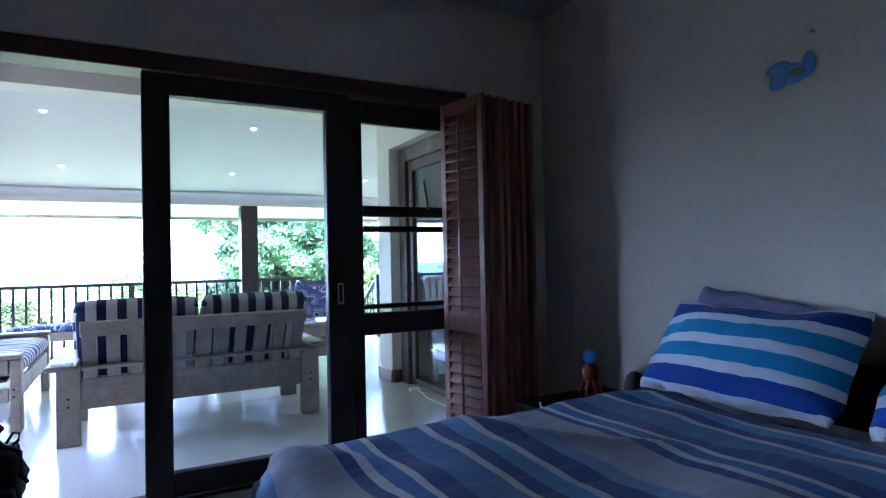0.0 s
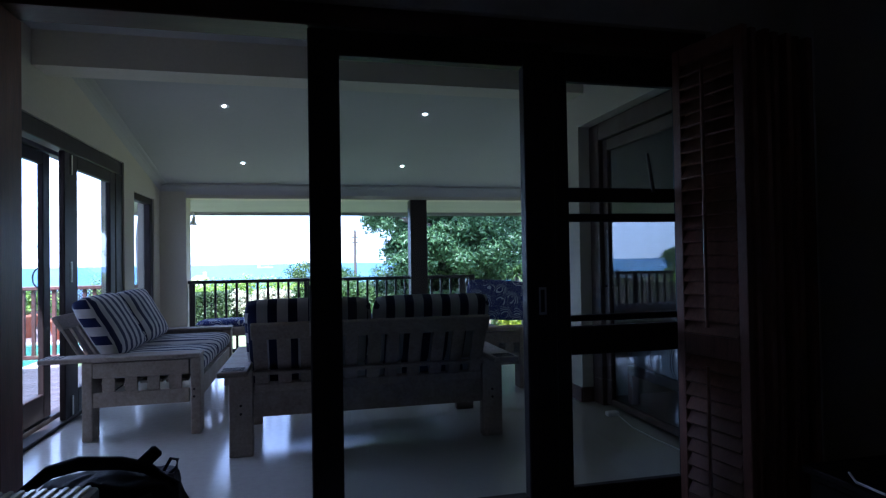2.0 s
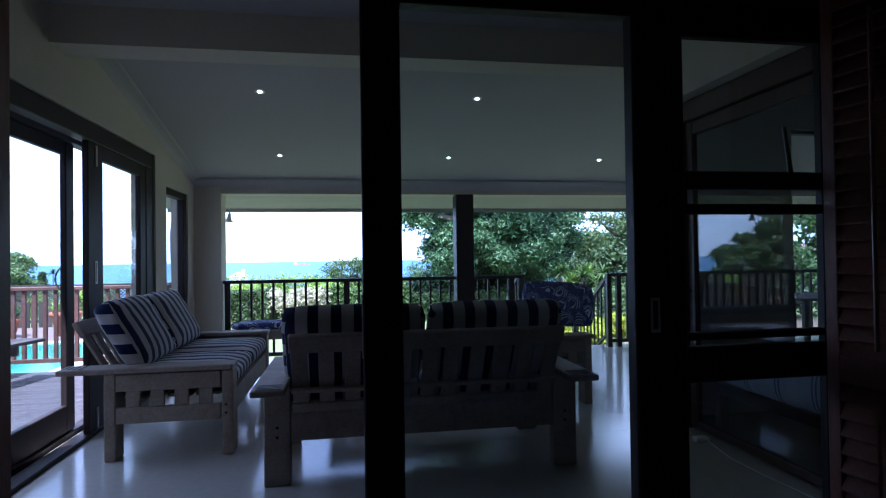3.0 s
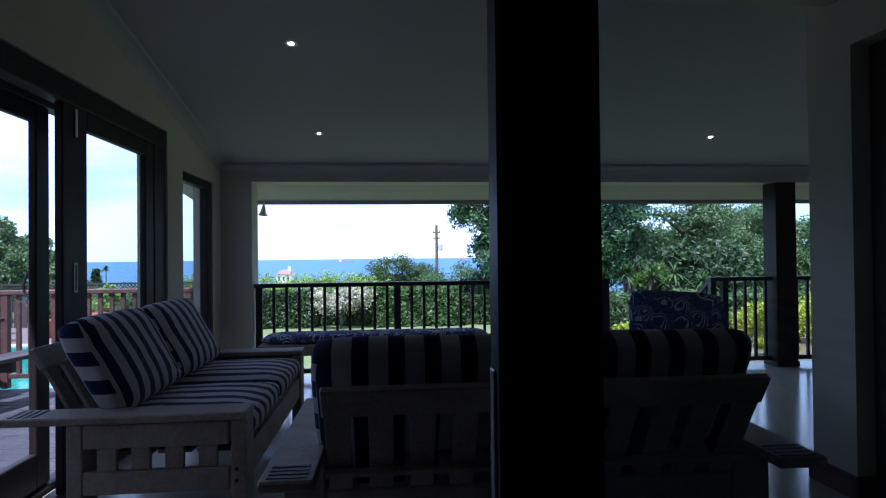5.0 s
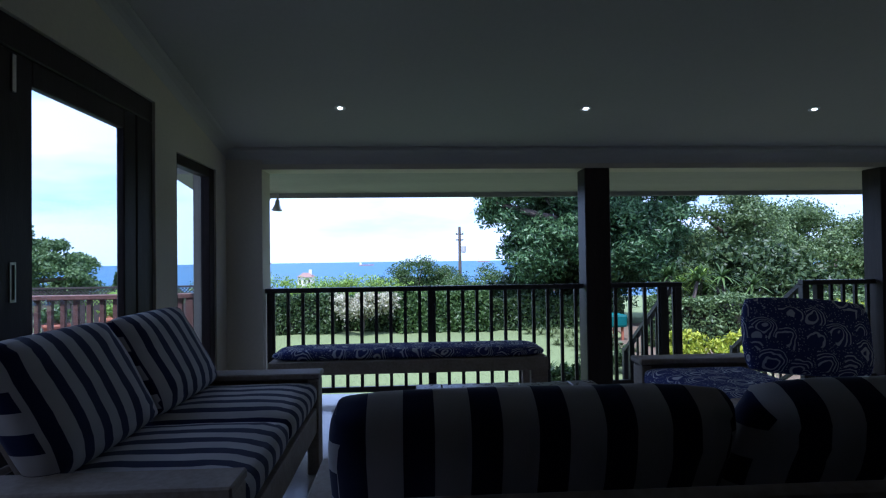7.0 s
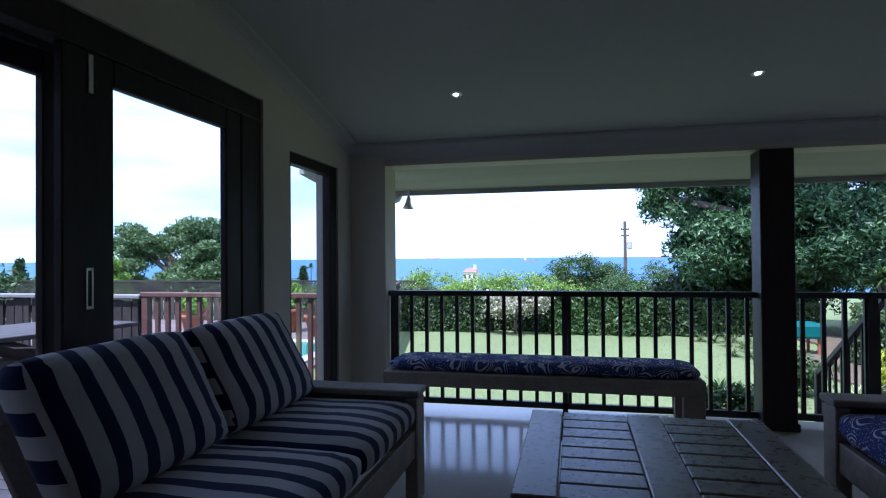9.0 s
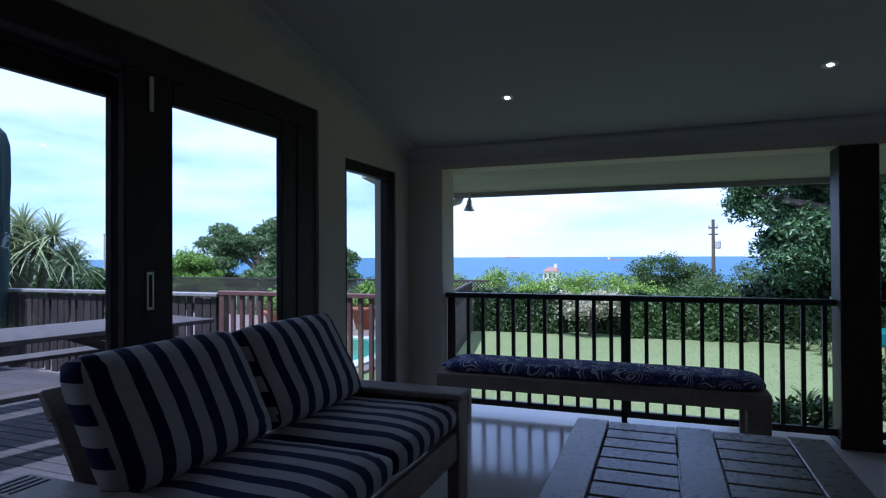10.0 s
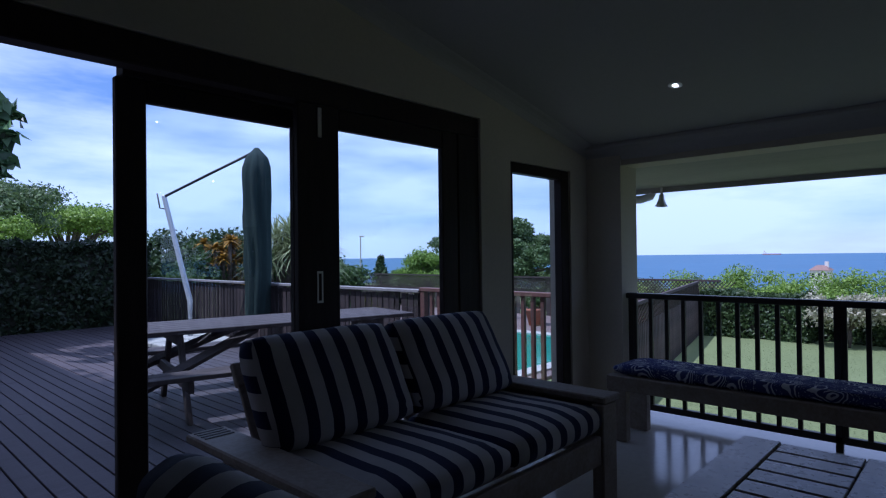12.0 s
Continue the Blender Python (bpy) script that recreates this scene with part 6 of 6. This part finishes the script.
def slat_fence(name, label, p, q, h, spacing, w, mat, lattice=0.0):
    """Upright boards between two points, with an optional diagonal lattice on top."""
    p, q = Vector(p), Vector(q)
    d = q - p
    L = Vector((d.x, d.y, 0)).length
    t = thing(name, label, "fence", p, math.degrees(math.atan2(d.y, d.x)))
    slope = d.z / L
    n = int(L / spacing)
    me = bpy.data.meshes.new("board")
    bm = box(-w / 2, w / 2, -0.012, 0.012, 0, h, 0.003)
    bm.to_mesh(me)
    bm.free()
    me.materials.append(mat)
    for k in range(n):
        o = new("board", me)
        o.location, o.parent = ((k + 0.5) * L / n, 0, slope * (k + 0.5) * L / n), t
    for z in (0.2, h - 0.12):
        bm = box(0, L, 0.014, 0.05, z, z + 0.07)
        for v in bm.verts:
            v.co.z += slope * v.co.x
        part("rail", bm, mat, t)
    if lattice:
        bm = bmesh.new()
        m = int(L / 0.10)
        for k in range(m):
            x = k * L / m
            for s in (1, -1):
                x0, x1 = (x, x + lattice) if s > 0 else (x + lattice, x)
                y = 0.008 * s
                o = Matrix.Translation((x + lattice / 2, y, h + lattice / 2 + slope * x)) @ Matrix.Rotation(radians(45 * s), 4, 'Y')
                box(-0.010, 0.010, -0.006, 0.006, -lattice * 0.70, lattice * 0.70, 0, bm, o)
        part("lattice", bm, mat, t, "diagonal lattice top")
        bm = box(0, L, -0.03, 0.03, h + lattice, h + lattice + 0.05)
        for v in bm.verts:
            v.co.z += slope * v.co.x
        part("cap_rail", bm, mat, t)
    return t


slat_fence("pool_fence", "dark slatted fence between pool and lawn", (-2.2, 11.6, LAWN), (-4.3, 21.1, LAWN), 1.0, 0.125, 0.085, M["fence"], 0.30)
slat_fence("boundary_fence", "dark boarded boundary fence with lattice top", (-22.0, 22.5, LAWN), (-4.2, 22.5, LAWN), 0.82, 0.20, 0.17, M["fence"], 0.45)
hedge("hedge", "tall hedge at the end of the deck, shade put into its leaf colour", -13.3, -12.42, 5.6, 11.2, LAWN, 1.72, 30000, 0.06, M["shadeleaf"], 6, core_mat=M["hedgecore"])


def flower_pot(x, y, s, mat, seed):
    z = LAWN + 0.06
    t = thing("flower_pot", "terracotta pot with a leafy plant on the terrace", "plant pot", (x, y, z), group="terrace pots")
    part("pot", lathe([(0.15 * s, 0.0), (0.24 * s, 0.36 * s), (0.27 * s, 0.37 * s), (0.27 * s, 0.44 * s), (0.22 * s, 0.44 * s), (0.20 * s, 0.36 * s), (0.0, 0.36 * s)], 18), M["terracotta"], t, "", True)
    rng = np.random.default_rng(seed)
    p, d = blob_points(rng, clumps(rng, (0, 0, 0.62 * s), (0.22 * s, 0.22 * s, 0.22 * s), 9, 0.14 * s, 1, -1), 700)
    leaf_cloud("foliage", p, d, 0.05 * s, mat, t, rng)


for k, (x, y, s) in enumerate(((-6.0, 19.6, 1.2), (-7.1, 20.2, 1.4), (-8.4, 20.0, 1.1), (-5.0, 19.9, 1.0), (-10.2, 20.6, 1.3), (-9.3, 19.3, 1.2))):
    flower_pot(x, y, s, M["limeleaf"] if k % 2 else M["midleaf"], 90 + k)

# picnic table on the deck
t = thing("picnic_table", "weathered timber picnic table with fixed benches", "picnic table", (-4.635, 8.06, -0.02), -12)
W, LT = M["picnic"], 2.75
for k in range(6):
    x = -0.46 + k * 0.155
    part("top_plank", box(x, x + 0.145, 0, LT, 0.735, 0.775, 0.005), W, t)
for s in (-1, 1):
    for k in range(2):
        x = s * 0.80 + (k - 1) * 0.15
        part("seat_plank", box(x, x + 0.142, 0.0, LT, 0.42, 0.46, 0.005), W, t)
for y in (0.35, LT - 0.42):
    part("bearer", box(-0.93, 0.93, y, y + 0.045, 0.32, 0.418, 0.005), W, t)
    part("top_bearer", box(-0.44, 0.44, y, y + 0.045, 0.65, 0.733, 0.005), W, t)
    for s in (-1, 1):
        bm = box(-0.05, 0.05, y + 0.047, y + 0.09, 0, 0.73, 0.005)
        for v in bm.verts:
            v.co.x += s * (0.62 - 0.40 * v.co.z / 0.73)
        part("leg", bm, W, t)
for s in (-1, 1):
    part("brace", rod((s * 0.50, 0.06, 0.30), (s * 0.24, 1.10, 0.72), 0.048, seg=4), W, t)
    part("brace", rod((s * 0.50, LT - 0.06, 0.30), (s * 0.24, LT - 1.10, 0.72), 0.048, seg=4), W, t)

# cantilever umbrella, furled
t = thing("cantilever_umbrella", "furled dark green cantilever umbrella on a pale mast", "umbrella", (-8.45, 10.3, -0.02))
for dx, dy in ((0.04, -0.46), (0.60, -0.46), (0.04, 0.10), (0.60, 0.10)):
    part("base_slab", box(dx - 0.26, dx + 0.26, dy - 0.26, dy + 0.26, 0.06, 0.14, 0.015), M["concrete"], t)
part("base_cross", box(-0.30, 0.86, -0.03, 0.03, 0.0, 0.058, 0.004), M["steel"], t)
part("base_cross", box(-0.03, 0.03, -0.72, -0.032, 0.0, 0.058, 0.004), M["steel"], t)
part("mast", tube([(0, 0, 0.06), (0, 0, 0.70), (-0.012, -0.008, 0.76), (-0.375, -0.247, 2.40), (-0.38, -0.25, 2.43)], [0.045, 0.045, 0.045, 0.038, 0.036], 10), M["mast"], t, "pale painted mast", True)
part("arm", tube([(-0.38, -0.25, 2.40), (0.42, 0.13, 2.72), (1.18, 0.49, 3.02)], 0.022, 8), M["blackrail"], t, "thin dark arm", True)
part("crank", tube([(-0.34, -0.22, 2.2), (-0.44, -0.29, 2.22), (-0.47, -0.32, 2.46)], 0.012, 6), M["blackrail"], t, "", True)
bm = bmesh.new()
rings = []
for k in range(19):
    u = k / 18
    z = 3.08 - 2.72 * u
    rr = (0.03 + 0.17 * min(1, u / 0.09) ** 0.6) * (1.0 - 0.22 * max(0, u - 0.1))
    ring = []
    for j in range(32):
        a = 2 * math.pi * j / 32
        f = 1 + 0.16 * math.sin(a * 8 + 1.5 * math.sin(u * 7)) * min(1, u * 6) + 0.10 * noise.noise(Vector((math.cos(a), math.sin(a), u * 6)))
        ring.append(bm.verts.new((1.23 + rr * f * math.cos(a), 0.51 + rr * f * math.sin(a), z)))
    rings.append(ring)
for a, b in zip(rings, rings[1:]):
    for j in range(32):
        bm.faces.new((a[j], b[j], b[(j + 1) % 32], a[(j + 1) % 32]))
bm.faces.new(rings[0])
bm.faces.new(rings[-1][::-1])
part("canopy", bm, M["canvas"], t, "furled green canvas canopy", True)

# planting beyond the deck
rng = np.random.default_rng(52)
# unseen high clumps added to shade deck and hedge; low sprigs hang in view
bl = clumps(rng, (-7.6, 3.5, 8.0), (5.0, 1.2, 1.2), 80, 0.8, 0.7, -1) + clumps(rng, (-13.4, 7.8, 7.6), (1.8, 3.0, 1.0), 40, 0.8, 0.7, -1) + clumps(rng, (-14.2, 5.0, 8.6), (2.6, 3.4, 1.1), 40, 0.9, 0.7, -1) + clumps(rng, (-8.55, 7.90, 2.95), (0.22, 0.28, 0.60), 8, 0.2, 0.9, -1) + clumps(rng, (-9.6, 7.5, 4.7), (0.5, 0.4, 0.6), 6, 0.35, 0.9, -1)
make_tree("deck_tree", "dark leafy tree, its high unseen crown added to shade the deck", (-13.9, 7.4, LAWN), bl, 62000, 0.14, M["mango"], 53, 0.32, limbs=26)
strap_plant("palm", "pale feathery yucca with narrow arching leaves beyond the deck", (-11.7, 14.0, LAWN), [(0, 0, 2.25), (0.5, 0.3, 2.0), (-0.55, 0.2, 1.85), (0.1, -0.4, 1.9), (0.3, 0.0, 2.6), (-0.5, 0.1, 2.5), (0.9, 0.2, 2.45), (0.75, -0.1, 2.2), (-0.2, 0.4, 2.35), (1.0, 0.5, 1.9), (-0.8, 0.6, 2.1)], M["palmleaf"], 54, 1.15, 120, 0.018, "palm")
for k, (x, y, r, top, mat, n, lf) in enumerate(((-14.85, 13.2, 0.85, 1.40, "midleaf", 7000, 0.055), (-17.0, 15.0, 1.5, 2.0, "hedgeleaf", 8000, 0.09), (-19.4, 14.6, 1.7, 1.95, "hedgeleaf", 8000, 0.09),
                                                (-13.2, 14.6, 0.8, 1.2, "midleaf", 4000, 0.07), (-19, 20.5, 1.7, 1.2, "midleaf", 7000, 0.09), (-14.5, 16.6, 1.0, 1.2, "hedgeleaf", 4000, 0.07), (-26.5, 11.2, 0.9, 2.9, "limeleaf", 2500, 0.09))):
    bl = clumps(rng, (x, y, top - r * 0.8), (r, r * 0.8, r * 0.8), 26, r * 0.36, 0.85, -1)
    make_tree("shrub", "green garden shrub beyond the deck", (x, y, LAWN), bl, n, lf, M[mat], 100 + k, 0.07, category="shrub")
for k, (x, y, z, rx, rz, mat, n) in enumerate(((-34, 11.6, 3.5, 6.0, 1.2, "farleaf", 26000), (-38, 16.2, 3.4, 4.8, 0.7, "limeleaf", 18000), (-30, 6.0, 3.4, 6.0, 1.5, "midleaf", 18000))):
    bl = clumps(rng, (x, y, z), (rx, rx * 0.5, rz), 46, rx * 0.19, 0.55, -0.7)
    make_tree("umbrella_tree", "wide flat-topped tree beyond the hedge", (x, y, ground_z(x, y)), bl, n, 0.105, M[mat], 120 + k, 0.3, limbs=14)
bl = clumps(rng, (-15.5, 27.0, 0.85), (4.2, 1.9, 1.85), 80, 0.52, 0.75, -0.5) + clumps(rng, (-12.1, 26.4, 0.5), (1.1, 1.0, 1.4), 24, 0.40, 0.8, -1)
make_tree("coast_tree", "rounded green tree beyond the boundary fence", (-15.6, 27.2, ground_z(-15.6, 27.2)), bl, 80000, 0.070, M["farleaf"], 130, 0.30, limbs=14, loose=0.5)
bl = clumps(rng, (-17.2, 24.6, 0.45), (1.4, 0.8, 1.0), 26, 0.40, 0.8, -1)
make_tree("coast_tree", "yellow-green bush beside a rounded tree", (-17.2, 24.7, ground_z(-17.2, 24.7)), bl, 16000, 0.055, M["limeleaf"], 131, 0.12)
for k, (x, y, z, rx) in enumerate(((-44, 52, -0.2, 9), (-60, 46, 0.4, 9), (-58, 66, -1.2, 12), (-34, 62, -1.6, 9), (-80, 60, 0.4, 14), (-20, 66, -2.4, 8), (-31, 52, -0.3, 4))):
    bl = clumps(rng, (x, y, z - 1.5), (rx, 3, 1.6), 60, 1.0, 0.7, -1)
    make_tree("distant_trees", "distant belt of trees along the coast", (x, y, ground_z(x, y)), bl, 14000, 0.18, M["farleaf"], 140 + k, 0.3, category="trees", loose=0.3)


def pine(x, y, top, h):
    """A tiered conifer."""
    rng = np.random.default_rng(int(abs(x) * 10))
    t = thing("norfolk_pine", "small dark tiered conifer against the sky", "conifer", (x, y, top - h))
    part("trunk", rod((0, 0, -1), (0, 0, h), 0.18, 0.03, 8), M["bark"], t)
    P = []
    for k in range(9):
        z = h * (0.25 + 0.08 * k)
        r = (1 - 0.09 * k) * h * 0.22
        for a in np.linspace(0, 6.28, 9)[:-1] + k:
            for u in np.linspace(0.1, 1, 14):
                P.append((r * u * math.cos(a), r * u * math.sin(a), z + 0.18 * r * u))
    P = np.array(P)
    leaf_cloud("crown", P + rng.normal(0, 0.06, P.shape), np.tile(np.array([[0, 0, 1.0]]), (len(P), 1)), 0.22, M["hedgeleaf"], t, rng)


rng = np.random.default_rng(61)
strap_plant("croton", "tall orange and yellow croton shrub beyond the deck", (-14.6, 14.0, LAWN), [(rng.uniform(-0.6, 0.6), rng.uniform(-0.4, 0.4), rng.uniform(1.2, 2.55)) for _ in range(22)], M["croton"], 62, 0.36, 46, 0.055, "shrub")
pine(-44.0, 45.0, 1.55, 3.4)
pine(-40.5, 47.5, 1.75, 3.8)
pine(-26.2, 60.0, 0.55, 3.0)
strap_plant("palm", "small slender palm against the sea", (-24.4, 58.0, ground_z(-24.4, 58.0)), [(0, 0, 0.4 - ground_z(-24.4, 58.0))], M["hedgeleaf"], 57, 0.75, 40, 0.06, "palm")
t = thing("street_lamp", "thin grey street lamp beyond the garden", "street lamp", (-38.5, 38.0, ground_z(-38.5, 38)))
part("pole", rod((0, 0, -0.5), (0, 0, 4.6), 0.07, 0.05, 8), M["concrete"], t)
part("lamp_head", box(-0.1, 0.45, -0.08, 0.08, 4.55, 4.65, 0.02), M["concrete"], t)

# ---------------------------------------------------------------- deck boards
dk = tagged(new("floor_deck"), "weathered timber deck boards", "deck", kind="structure")
rs = random.Random(12)
n = 40
for k in range(n):
    y0 = 6.215 + k * (11.0 - 6.215) / n
    y1 = y0 + (11.0 - 6.215) / n - 0.011
    cut = -12.35 + rs.choice([3.4, 5.2, 6.9])
    for x0, x1 in ((-12.35, cut - 0.003), (cut + 0.003, -1.75)):
        part("board", box(x0, x1, y0, y1, -0.07, -0.02 + rs.uniform(-0.0015, 0.0015), 0.003), M["deck"], dk)
